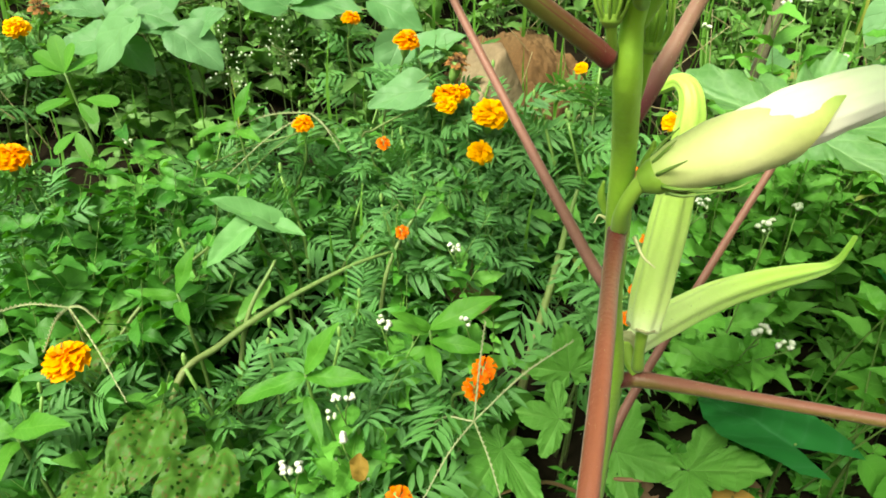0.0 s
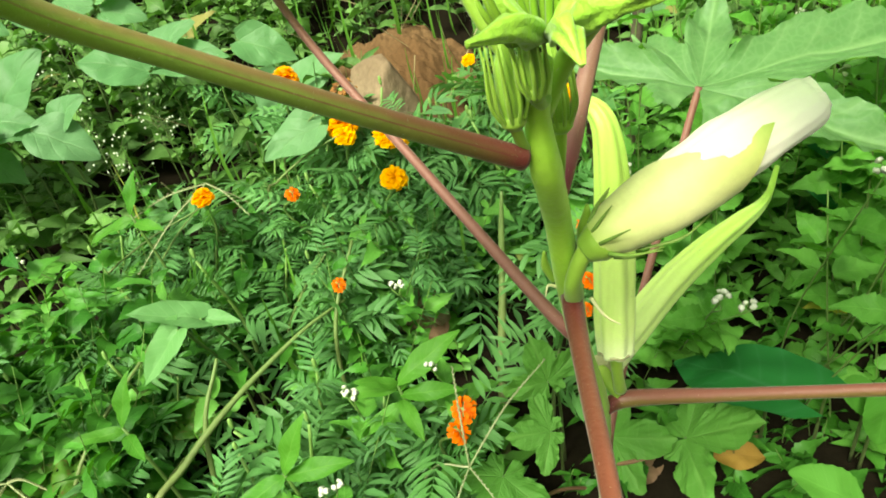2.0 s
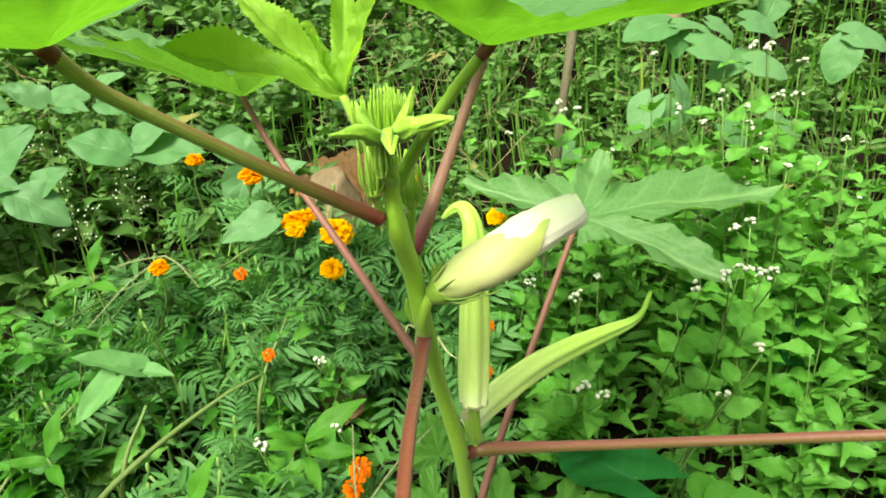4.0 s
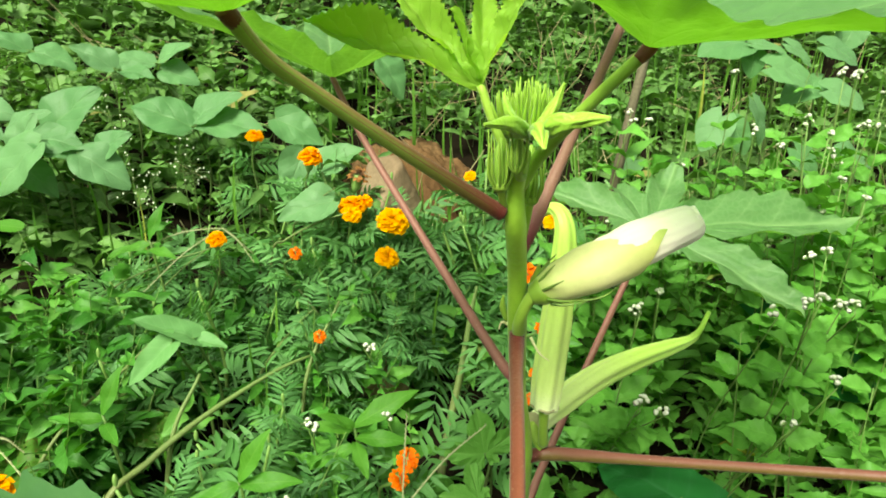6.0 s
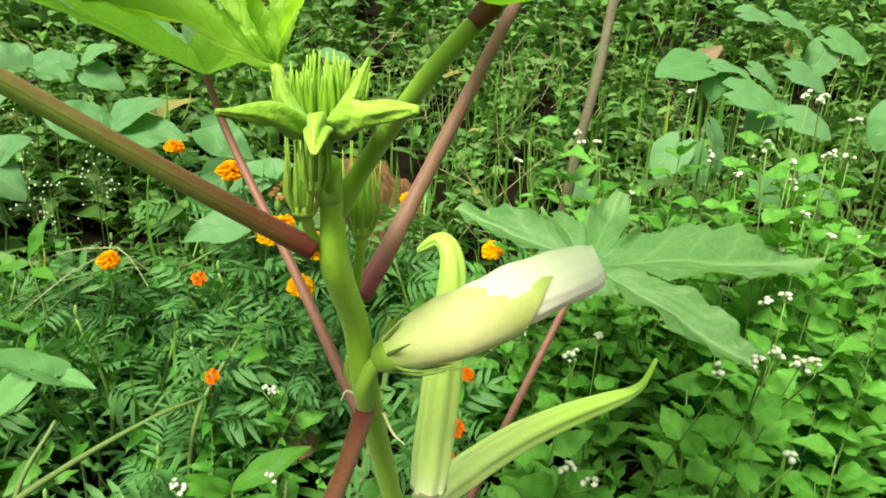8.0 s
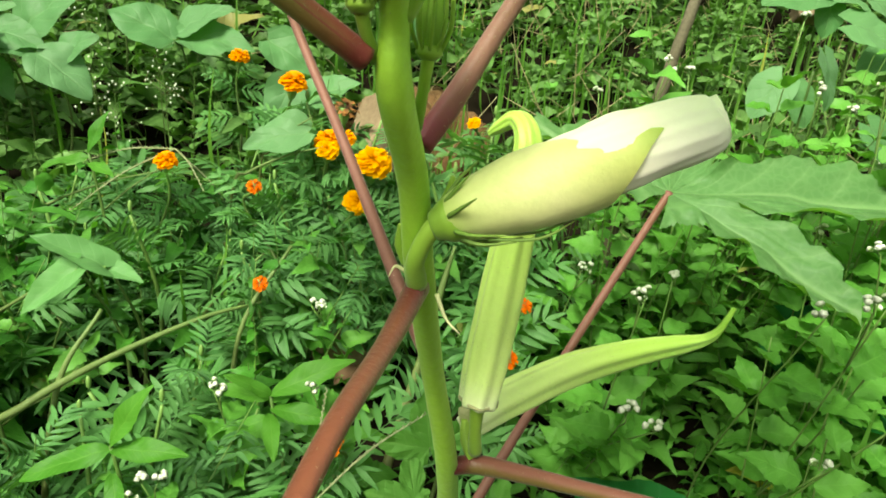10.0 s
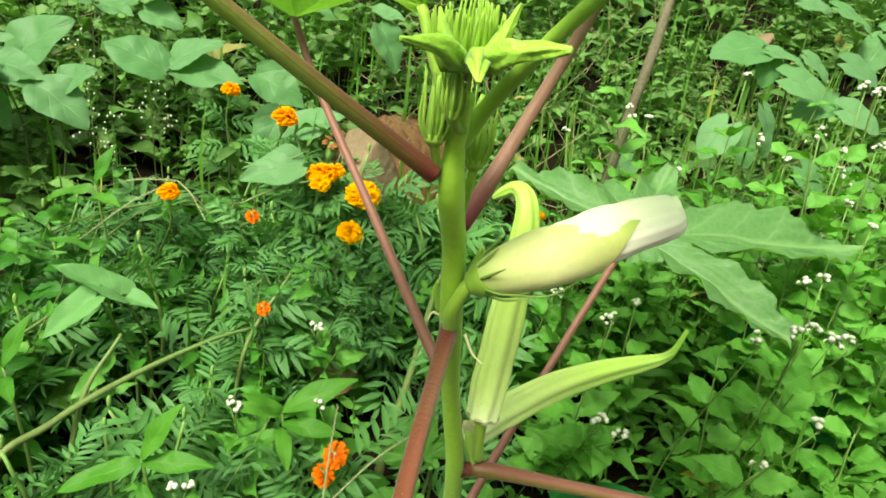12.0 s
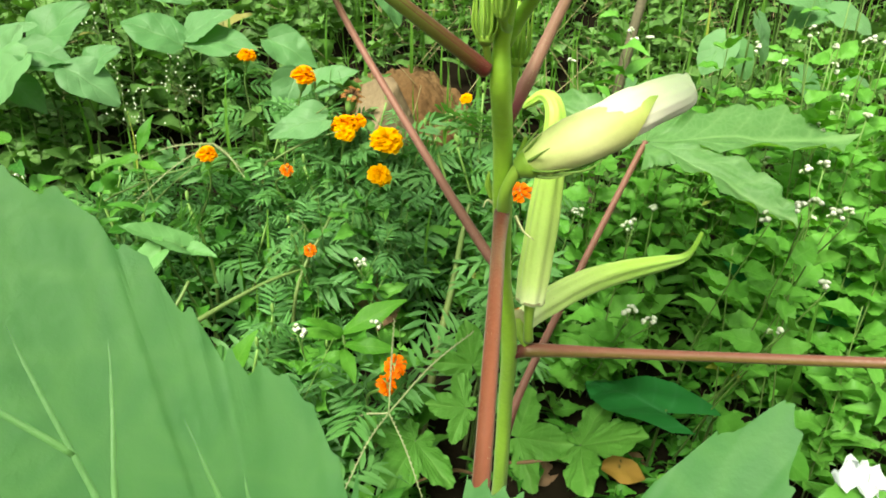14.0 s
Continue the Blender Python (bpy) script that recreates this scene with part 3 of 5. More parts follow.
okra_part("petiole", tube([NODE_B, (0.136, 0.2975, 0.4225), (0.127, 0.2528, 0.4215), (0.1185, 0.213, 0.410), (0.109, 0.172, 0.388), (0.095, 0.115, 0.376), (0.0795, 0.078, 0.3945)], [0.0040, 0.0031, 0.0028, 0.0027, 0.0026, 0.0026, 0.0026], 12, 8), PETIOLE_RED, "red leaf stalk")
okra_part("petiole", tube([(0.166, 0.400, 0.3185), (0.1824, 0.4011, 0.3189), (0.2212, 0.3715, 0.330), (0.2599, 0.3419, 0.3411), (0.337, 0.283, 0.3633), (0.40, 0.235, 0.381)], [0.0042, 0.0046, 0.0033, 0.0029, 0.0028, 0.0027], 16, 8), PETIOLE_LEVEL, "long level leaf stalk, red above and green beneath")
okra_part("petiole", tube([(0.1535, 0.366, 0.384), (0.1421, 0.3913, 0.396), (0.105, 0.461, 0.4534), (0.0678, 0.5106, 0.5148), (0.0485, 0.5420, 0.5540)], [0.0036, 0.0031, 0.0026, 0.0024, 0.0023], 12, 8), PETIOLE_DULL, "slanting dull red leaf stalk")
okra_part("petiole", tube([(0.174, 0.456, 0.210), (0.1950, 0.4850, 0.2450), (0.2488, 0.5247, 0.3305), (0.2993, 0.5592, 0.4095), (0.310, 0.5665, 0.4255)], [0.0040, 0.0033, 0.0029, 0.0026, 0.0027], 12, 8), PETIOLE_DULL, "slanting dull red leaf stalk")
okra_part("petiole", tube([(0.1350, 0.293, 0.507), (0.1425, 0.287, 0.5205), (0.156, 0.263, 0.5425), (0.169, 0.251, 0.558)], [0.0032, 0.0027, 0.0023, 0.0022], 12, 8), PETIOLE_GREEN, "young green leaf stalk with a red end")
okra_part("stalk_knob", tube([(0.1655, 0.2516, 0.5545), (0.1680, 0.2511, 0.5570), (0.1700, 0.2508, 0.5592)], [0.0021, 0.0026, 0.0025], 14, 6), PETIOLE_KNOB, "swollen red end of the stalk")
okra_part("petiole", tube([(0.1320, 0.288, 0.515), (0.1245, 0.290, 0.531), (0.119, 0.292, 0.547)], [0.0024, 0.0019, 0.0017], 10, 6), BRACT, "young green leaf stalk")


def fuzz(body, sides, count, length, seed, name="fuzz"):
    """Short pale hairs standing off a stalk or pod."""
    g = random.Random(seed)
    v = np.array([p.co[:] for p in body.data.vertices]).reshape(-1, sides, 3)
    mid = v.mean(1)
    ms = []
    for q in range(count):
        i, j = g.randrange(2, len(v) - 2), g.randrange(sides)
        f = g.random()
        p = v[i, j] * (1 - f) + v[i + 1, j] * f
        d = Vector(p - mid[i]).normalized() + Vector((g.uniform(-.4, .4), g.uniform(-.4, .4), g.uniform(-.4, .4)))
        ms.append(np.array(facing(Vector(p), d, (g.uniform(-1, 1), g.uniform(-1, 1), g.uniform(-1, 1)), length * g.uniform(0.6, 1.3))))
    ob = part(name, scattered(blade(2, 0.05, 0.3, 0.7, 0.0, 0.3), ms), HAIR, body)
    return tagged(ob, kind="stuff")


for limb in [o for o in okra.children if o.name.startswith(("petiole", "stem"))]:
    ring = 10 if limb.data.materials[0] == BRACT else 16 if limb.data.materials[0] in (STEM, PETIOLE_TOP_RED, PETIOLE_LEVEL) else 12
    fuzz(limb, ring, 300, 0.0008, ring)

BIG = [(0, 1.0, 34), (-52, 0.95, 34), (52, 0.95, 34), (-108, 0.8, 40), (108, 0.8, 40)]
DEEP = [(0, 1.0, 27), (-48, 0.95, 27), (48, 0.92, 27), (-100, 0.78, 30), (100, 0.80, 30)]


def okra_leaf(at, along, face, size, lobes=BIG, material=OKRA_LEAF, label="", veined=False, **k):
    t = palmate(lobes, 1.0, ribs=not veined, **k)
    m = facing(at, along, face, size)
    leaf = okra_part("leaf", moved(t, m), material, label)
    if veined:
        # raised veins: one along each lobe, forking towards the teeth
        nth, gap = k["nth"], k["gap"]
        grid = t[0].reshape(-1, nth, 3)

        def on_blade(f, deg):
            c = min(max((deg + 180 - gap) / (360 - 2 * gap), 0.0), 1.0) * (nth - 1)
            r = min(max((f - 0.02) / 0.98, 0.0), 1.0) * (len(grid) - 1)
            i, q = min(int(r), len(grid) - 2), min(int(c), nth - 2)
            a, b = r - i, c - q
            return (1 - a) * ((1 - b) * grid[i, q] + b * grid[i, q + 1]) + a * ((1 - b) * grid[i + 1, q] + b * grid[i + 1, q + 1])

        forks = {-139: ((0.30, 20, 0.30), (0.52, -8.5, 0.38), (0.62, 7, 0.30)), -156: ((0.50, 6, 0.34),)}
        for c in (0, -80, -139, 62, 142, -110, -156):
            runs = [tube([on_blade(f, c) for f in np.linspace(0.0, 0.95, 20)], [0.0105, 0.0096, 0.0082, 0.0066, 0.0040], 10, 2)]
            for f, turn, reach in forks.get(c, ()):
                runs.append(tube([on_blade(min(0.97, f + reach * q), c + turn * (1 - (1 - q) ** 1.6)) for q in np.linspace(0, 1, 12)], [0.0076, 0.0070, 0.0062, 0.0040], 8, 2))
            okra_part("vein", moved(joined(runs), m @ Matrix.Translation((0, 0, -0.0066))), LEAF_VEIN, "pale raised vein", leaf)
    return leaf


FUNNEL = [(4, 1.15, 40), (-36, 0.66, 44), (52, 1.0, 34), (-108, 0.40, 44), (108, 0.8, 40)]
FUNNEL_LEFT = [(0, 1.0, 34), (52, 0.7, 34), (-52, 1.0, 34), (108, 0.6, 40), (-108, 0.8, 40)]
NEAR = [(0, 1.0, 40), (-80, 1.0, 42), (-139, 0.97, 44), (62, 0.9, 40), (142, 0.74, 24)]
SPREAD = [(8, 0.52, 28), (-50, 1.0, 26), (-96, 0.74, 24), (52, 0.42, 28), (94, 0.62, 24)]
okra_leaf((0.0375, 0.232, 0.5675), (-0.9, -0.25, -0.10), (-0.10, -0.12, 1), 0.125, FUNNEL_LEFT, SKYLIT_LEAF, cup=0.22, fold=0.08, crinkle=0.05, teeth=0.05, tooth_count=60, floor=0.5, gap=16, seed=1, label="broad leaf seen from beneath, lit through")
okra_leaf((0.169, 0.251, 0.558), (0.9, -0.10, -0.20), (0.25, -0.33, 1), 0.135, FUNNEL, SKYLIT_LEAF, cup=0.41, fold=0.06, crinkle=0.035, teeth=0.03, tooth_count=60, floor=0.34, gap=16, seed=2, label="broad cupped leaf with a crinkled edge")
okra_leaf((0.0795, 0.078, 0.3945), (-0.15, -0.8, -0.55), (0.0, -0.6, 0.8), 0.112, NEAR, veined=True, cup=0.55, fold=0.0, crinkle=0.012, teeth=0.052, tooth_count=120, nth=1500, floor=0.5, bites=((-70, 0.10, 3), (-95, 0.12, 4), (-112, 0.08, 3), (-122, 0.07, 2.5), (-149.6, 0.035, 0.6), (-157, 0.10, 5.5), (-156.6, 0.03, 0.5), (-170.5, 0.05, 1.0), (153, 0.16, 4)), gap=8, seed=3, label="broad toothed grey-green leaf, chewed at the edge")
okra_leaf((0.0485, 0.5420, 0.5540), (-0.85, -0.25, 0.03), (0.0, -0.155, 1), 0.150, DEEP, PALE_LIT_LEAF, cup=0.36, fold=0.12, crinkle=0.03, floor=0.3, gap=18, seed=4, label="deep-lobed grey-green leaf")
okra_leaf((0.310, 0.5665, 0.4255), (0.64, 0.645, 0.41), (-0.05, -0.55, 0.85), 0.195, SPREAD, PALE_LIT_LEAF, cup=0.04, fold=0.18, crinkle=0.07, teeth=0.13, tooth_count=56, nth=360, floor=0.2, gap=18, droop=0.08, seed=5, label="deep-lobed leaf, paler green for bright light, spread flat")
okra_leaf((0.40, 0.235, 0.381), (0.8, -0.5, 0.05), (0, -0.1, 1), 0.09, [(0, 1.0, 34), (-45, 0.9, 32), (45, 0.9, 32)], cup=0.1, floor=0.25, gap=20, seed=8, label="broad green leaf")
young = []
for k, (d, w) in enumerate((((-0.064, 0.006, 0.0235), 0.125), ((-0.038, 0.020, 0.043), 0.105), ((0.019, -0.010, 0.037), 0.125), ((-0.012, -0.004, 0.027), 0.110), ((0.006, 0.030, 0.043), 0.100))):
    one = blade(52, w, 0.75, 0.62, fold=1.0, droop=-0.02, teeth=0.14, wave=0.035, sides=6, crumple=0.06, seed=k)
    young.append(moved(one, facing((0.119, 0.292, 0.5465), d, (0.10, -0.95, 0.75) if k < 2 else (0.12, -0.45, 1), Vector(d).length * 1.04)))
okra_part("leaf", joined(young), YOUNG_LEAF, "young yellow-green leaf, half unfolded, with a crinkled edge")


def closed_flower():
    base, tip = np.array((0.151, 0.317, 0.454)), np.array((0.2175, 0.303, 0.489))
    d = tip - base
    axis = d / np.linalg.norm(d)
    up = np.array((0, 0, 1.0)) - axis * axis[2]
    up /= np.linalg.norm(up)
    at = lambda s, h=0.0: tuple(base + d * s + up * h)
    flower = okra_part("flower", tube([at(0.03), at(0.2), at(0.45, 0.001), at(0.7, 0.001), at(0.86, 0.0005), at(0.96), at(1.0)], [0.0050, 0.0080, 0.0104, 0.0105, 0.0093, 0.0080, 0.0060], 96, 9, ridges=15, depth=0.03, twist=1.2, knobs=0.12), PETAL, "closed cream-white petals, rolled and withering at the end")
    flap = blade(14, 0.27, 0.5, 0.14, fold=-0.35, droop=0.05, wave=0.05, sides=4)
    lie = np.cross(axis, up)
    for turn, start, reach in ((120, 0.72, 0.29), (55, 0.80, 0.21), (-20, 0.74, 0.27)):
        o = lie * math.cos(radians(turn)) + up * math.sin(radians(turn))
        okra_part("petal", moved(flap, facing(base + d * start + o * 0.0076, axis - o * 0.03, o, float(np.linalg.norm(d)) * reach)), PETAL, "crumpled cream-white petal edge", flower)
    # the pale sepal sheath, split along the top and drawn out to a point below
    V, U, n, k = [], [], 26, 28
    side = np.cross(axis, up)
    for i in range(n + 1):
        s = i / n
        c = base + d * (0.02 + 0.79 * s) + up * (0.0005 - 0.001 * s)
        r = np.interp(s, [0, 0.12, 0.35, 0.6, 0.85, 1], [0.0066, 0.0092, 0.0113, 0.0114, 0.0108, 0.0100])
        over = np.interp(s, [0, 0.3, 0.42, 0.55, 0.75, 0.9, 1.0], [196, 180, 108, 72, 52, 42, 30])
        under = np.interp(s, [0, 0.46, 0.58, 0.70, 0.82, 0.92, 1.0], [-164, -158, -112, -66, -24, 6, 28])
        for j in range(k + 1):
            a = radians(under + (over - under) * j / k)
            rr = r * (1 + 0.02 * math.sin(9 * s + 3 * a))
            V.append(c + rr * (side * math.cos(a) + up * math.sin(a)) * 1.0)
            U.append((j / k, s))
    Q = [(i * (k + 1) + j, i * (k + 1) + j + 1, (i + 1) * (k + 1) + j + 1, (i + 1) * (k + 1) + j) for i in range(n) for j in range(k)]
    okra_part("sepal", (np.array(V), np.array(Q), np.array(U)), SPATHE, "smooth pale yellow-green sheath with a pointed tip", flower)
    okra_part("receptacle", tube([at(-0.06), at(0.0), at(0.06), at(0.10)], [0.0042, 0.0066, 0.0072, 0.0070], 18, 5), BRACT, "", flower)
    okra_part("flower_stalk", tube([(0.1435, 0.3275, 0.431), (0.1425, 0.321, 0.440), (0.1455, 0.318, 0.449), at(-0.03)], [0.0034, 0.0028, 0.0028, 0.0036], 12, 6), BRACT, "short curved green flower stalk")
    for j in range(9):
        a = 2 * math.pi * j / 9 + 0.3
        o = side * math.cos(a) + up * math.sin(a)
        reach = 0.15 + 0.09 * rng.random()
        lift = 0.0015 if j % 4 else 0.006
        okra_part("bract", tube([base + d * 0.03 + o * 0.0068, base + d * (0.1) + o * (0.0096 + lift * 0.4), base + d * reach + o * (0.0112 + lift)], [0.0008, 0.0006, 0.0002], 6, 5), DARK_BRACT, "", flower)
    for j, a in enumerate((-1.9, -1.2)):
        o = side * math.cos(a) + up * math.sin(a)
        okra_part("bract", tube([base + d * 0.12 + o * 0.009, base + d * 0.3 + o * 0.0135, base + d * (0.52 - 0.08 * j) + o * 0.0122], [0.0006, 0.0005, 0.0001], 5, 6), DARK_BRACT, "", flower)


closed_flower()


def okra_pod(points, radii, label, stalk, cap_at, cap_dir, ridges=7):
    pod = okra_part("pod", tube(points, radii, ridges * 6, 10, ridges=ridges, depth=0.16, knobs=0.02), POD, label)
    fuzz(pod, ridges * 6, 900, 0.0009, 3)
    okra_part("pod_stalk", tube(stalk, [0.0034, 0.0028, 0.0034], 10, 6), BRACT)
    c, d = np.array(cap_at), np.array(cap_dir) / np.linalg.norm(cap_dir)
    okra_part("dry_calyx", tube([c - d * 0.0018, c, c + d * 0.0012], [radii[0] * 0.6, radii[0] * 1.0, radii[0] * 0.98], 32, 3, ridges=11, depth=0.06, knobs=0.2), SCAR, "pale ragged calyx scar", pod)
    return pod


okra_pod([(0.1745, 0.392, 0.356), (0.1765, 0.392, 0.375), (0.1800, 0.390, 0.412), (0.1830, 0.389, 0.448), (0.1835, 0.392, 0.470), (0.1795, 0.400, 0.4775), (0.1735, 0.408, 0.4735), (0.170, 0.412, 0.470)],
         [0.0088, 0.0100, 0.0096, 0.0078, 0.0058, 0.0040, 0.0028, 0.0014], "upright ridged pale green pod, hooked at its tip", [(0.177, 0.4015, 0.326), (0.1752, 0.396, 0.34), (0.1745, 0.392, 0.357)], (0.1745, 0.392, 0.357), (0.1, 0, 1))
okra_pod([(0.1735, 0.412, 0.333), (0.196, 0.432, 0.338), (0.236, 0.470, 0.3375), (0.285, 0.517, 0.329), (0.335, 0.563, 0.318), (0.368, 0.594, 0.311), (0.386, 0.611, 0.313), (0.402, 0.626, 0.326)],
         [0.0075, 0.0098, 0.0100, 0.0092, 0.0074, 0.0046, 0.0030, 0.0021], "long slanting ridged pale green pod with a pointed tip", [(0.177, 0.4025, 0.322), (0.173, 0.407, 0.328), (0.1735, 0.412, 0.336)], (0.1735, 0.412, 0.336), (0.7, 0.6, 0.3))

# thin dry stipules at the nodes
for pts in ([(0.150, 0.330, 0.427), (0.1535, 0.327, 0.420), (0.158, 0.324, 0.4165)], [(0.140, 0.335, 0.432), (0.1365, 0.334, 0.434), (0.1345, 0.332, 0.431)], [(0.137, 0.306, 0.483), (0.140, 0.310, 0.478), (0.1385, 0.316, 0.470)]):
    okra_part("stipule", tube(pts, [0.0008, 0.0005, 0.00015], 6, 6), THREAD, "thin pale dry stipule")
okra_part("side_bud", tube([(0.149, 0.329, 0.446), (0.151, 0.325, 0.457), (0.1515, 0.322, 0.466)], [0.0022, 0.0030, 0.0006], 10, 6), BRACT, "small green side bud")
okra_part("small_bud", tube([(0.1395, 0.337, 0.434), (0.1372, 0.336, 0.441), (0.1370, 0.333, 0.448)], [0.0014, 0.0017, 0.0005], 10, 6), BRACT, "small pale side bud")


def crown():
    """The growing tip: ribbed buds in their bracts, and small unfolding leaves."""
    c = np.array((0.1320, 0.262, 0.5295))
    node, mid = np.array((0.1300, 0.2945, 0.4965)), np.array((0.1345, 0.285, 0.512))
    buds = (((0.1262, 0.2865, 0.5082), 0.0046, 0.019, node), ((0.1420, 0.3025, 0.4997), 0.0048, 0.023, np.array((0.1400, 0.3090, 0.480))), ((0.1300, 0.2740, 0.5165), 0.0034, 0.013, mid))
    for k, (b, r, h, root) in enumerate(buds):
        b = np.array(b)
        bud = okra_part("bud", tube([b, b + (0, 0, h * 0.3), b + (0, 0, h * 0.7), b + (0, 0, h)], [r * 0.55, r * 0.74, r * 0.60, r * 0.12], 30, 6, ridges=6, depth=0.3), BUD_SKIN, "green ribbed flower bud")
        okra_part("bud_collar", tube([b + (0, 0, -0.0024), b + (0, 0, -0.0008), b + (0, 0, 0.0012)], [r * 0.36, r * 0.72, r * 0.66], 20, 3), BRACT, "", bud)
        okra_part("bud_stalk", tube([root, root * 0.4 + b * 0.6 + (0, 0, -0.002), b], [0.0018, 0.0015, 0.0018], 10, 5), BRACT)
        for j in range(10):
            a = 2 * math.pi * j / 10 + k
            o = np.array((math.cos(a), math.sin(a), 0))
            top = h * (0.8 + 0.45 * rng.random())
            okra_part("bract", tube([b + o * r * 0.50 + (0, 0, -0.0012), b + o * r * 1.05 + (0, 0, h * 0.22), b + o * r * 1.08 + (0, 0, h * 0.5), b + o * r * (0.8 + 0.5 * rng.random()) + (0, 0, top)], [0.0005, 0.0006, 0.00055, 0.00015], 6, 4), BRACT, "", bud)
    for j in range(84):
        a = rng.uniform(0, 2 * math.pi)
        r = 0.0105 * math.sqrt(rng.random())
        b = c + np.array((math.cos(a) * r * 0.62, math.sin(a) * r * 0.62 + 0.009, -0.001))
        e = b + np.array((math.cos(a) * r * 0.45 + rng.uniform(-0.0015, 0.0015), math.sin(a) * r * 0.4, 0.0175 - 0.55 * r + 0.0055 * rng.random()))
        okra_part("bract", tube([b, (b + e) / 2 + np.array((math.cos(a) * 0.0012, 0, 0.001)), e], [0.0009, 0.0008, 0.0002], 6, 4), TIP_BRACT)
    small = (((-0.009, -0.010, 0.0040), (-0.0195, -0.0190, 0.0052), 0.0022), ((0.010, -0.012, 0.0050), (0.0210, -0.0220, 0.0066), 0.0023), ((0.000, -0.012, 0.0020), (-0.0002, -0.0205, -0.0030), 0.0021),
             ((0.007, 0.000, 0.008), (0.0115, -0.0010, 0.0180), 0.0015), ((-0.007, 0.000, 0.007), (-0.0095, 0.0020, 0.0150), 0.0015))
    for k, (mid, end, r) in enumerate(small):
        body = tube([c, c + np.array(mid), c + np.array(end)], [r * 0.6, r * 1.35, r * 1.45, r * 0.95, r * 0.3], 26, 20, ridges=6, depth=0.16, knobs=0.8, twist=0.6)
        okra_part("young_leaf", body, FOLDED_LEAF, "small folded young leaf with a crinkled skin")


crown()


def in_clearing(x, y):
    """Kept clear round the okra's foot so low broad leaves show to the camera."""
    if -0.19 < x < -0.05 and 0.58 < y < 0.72:
        return True
    if -0.21 < x < -0.06 and y < 0.475:
        return True
    return (0.06 < x < 0.14 + 0.60 * y and y < 0.60) or (0.06 < x < 0.45 and y < 0.64) or (0.05 < x < 0.21 and y < 0.74) or (x - 0.46) ** 2 + (y - 0.42) ** 2 < 0.01 or (x - 0.39) ** 2 + (y - 0.60) ** 2 < 0.0064


# ---- flower heads and weeds ----
def petal_ball(r, n, rings, seed, flat=0.6):
    """A ruffled flower head, face up."""
    g = random.Random(seed)
    one = blade(3, 0.24, 0.8, 0.16, fold=0.2, droop=0.35, wave=0.14)
    ts = []
    for k in range(rings):
        f = (k + 1) / rings
        for j in range(max(4, int(n * f))):
            a = 2 * math.pi * (j + g.random() * 0.7) / max(4, int(n * f))
            tilt = 1.25 - 1.25 * f + g.uniform(-0.2, 0.2)
            d = Vector((math.cos(a) * math.cos(tilt), math.sin(a) * math.cos(tilt), math.sin(tilt)))
            ts.append(moved(one, facing((d.x * r * 0.1, d.y * r * 0.1, flat * r * (1 - f) * 0.5), d, (g.uniform(-.4, .4), g.uniform(-.4, .4), 1), r * 0.68 * (0.72 + 0.3 * f) * g.uniform(0.85, 1.1))))
    return joined(ts)


HEADS = {
    "orange": [mesh_of("petals", petal_ball(0.018, 24, 6, s, 1.0), ORANGE) for s in (1, 2, 3)],
    "yellow": [mesh_of("petals", petal_ball(0.018, 24, 6, s, 1.0), YELLOW) for s in (4, 5)],
    "red": [mesh_of("petals", petal_ball(0.016, 11, 3, s), RED_ORANGE) for s in (6, 7)],
    "withered": [mesh_of("petals", petal_ball(0.016, 9, 4, s, 1.1), WITHERED) for s in (8, 9)],
}
BUD = mesh_of("bud", tube([(0, 0, -0.016), (0, 0, -0.012), (0, 0, -0.004), (0, 0, 0.002), (0, 0, 0.005)], [0.0014, 0.0034, 0.0042, 0.0032, 0.0008], 12, 4, ridges=6, depth=0.12), SEPAL)
CALYX = mesh_of("calyx", tube([(0, 0, -0.020), (0, 0, -0.014), (0, 0, -0.004), (0, 0, 0.001)], [0.0022, 0.0050, 0.0062, 0.0070], 12, 4), SEPAL)


def pinnate(pairs, seed, w=0.15):
    """A marigold leaf: narrow leaflets in pairs on a thin stalk, one long."""
    g = random.Random(seed)
    one = blade(5, w, 0.7, 0.9, fold=0.25, droop=0.3, teeth=0.12)
    ts = [tube([(0, 0, 0), (0, 0.5, 0.02), (0, 1.0 - 0.18, -0.03)], [0.008, 0.006, 0.004], 3, 2, ends=False)]
    for i in range(pairs):
        s = 0.18 + 0.62 * i / (pairs - 1)
        length = 0.40 * (0.65 + 0.6 * math.sin(math.pi * (0.2 + 0.6 * i / (pairs - 1))))
        for e in (-1, 1):
            a = radians(64 - 24 * s + g.uniform(-8, 8))
            ts.append(moved(one, facing((0, s, 0.02), (e * math.sin(a), math.cos(a), g.uniform(-0.15, 0.12)), (g.uniform(-.25, .25), g.uniform(-.2, .2), 1), length * g.uniform(0.85, 1.1))))
    ts.append(moved(one, facing((0, 0.80, -0.02), (0, 1, -0.05), (0, 0, 1), 0.36)))
    return joined(ts)


PINNATE = [pinnate(4, 1, 0.120), pinnate(6, 2, 0.098), pinnate(5, 3, 0.110)]
PINNATE_MESH = [mesh_of("leaf", t, MARIGOLD_LEAF) for t in PINNATE]
OVATE = [blade(15, 0.31, 0.5, 1.15, 0.35, 0.25, teeth=0.14, wave=0.04, sides=2, crumple=0.10, seed=1), blade(15, 0.34, 0.45, 1.1, 0.2, 0.42, teeth=0.14, wave=0.05, sides=2, crumple=0.12, seed=2), blade(15, 0.27, 0.55, 1.2, 0.5, 0.12, teeth=0.14, wave=0.03, sides=2, crumple=0.10, seed=3)]
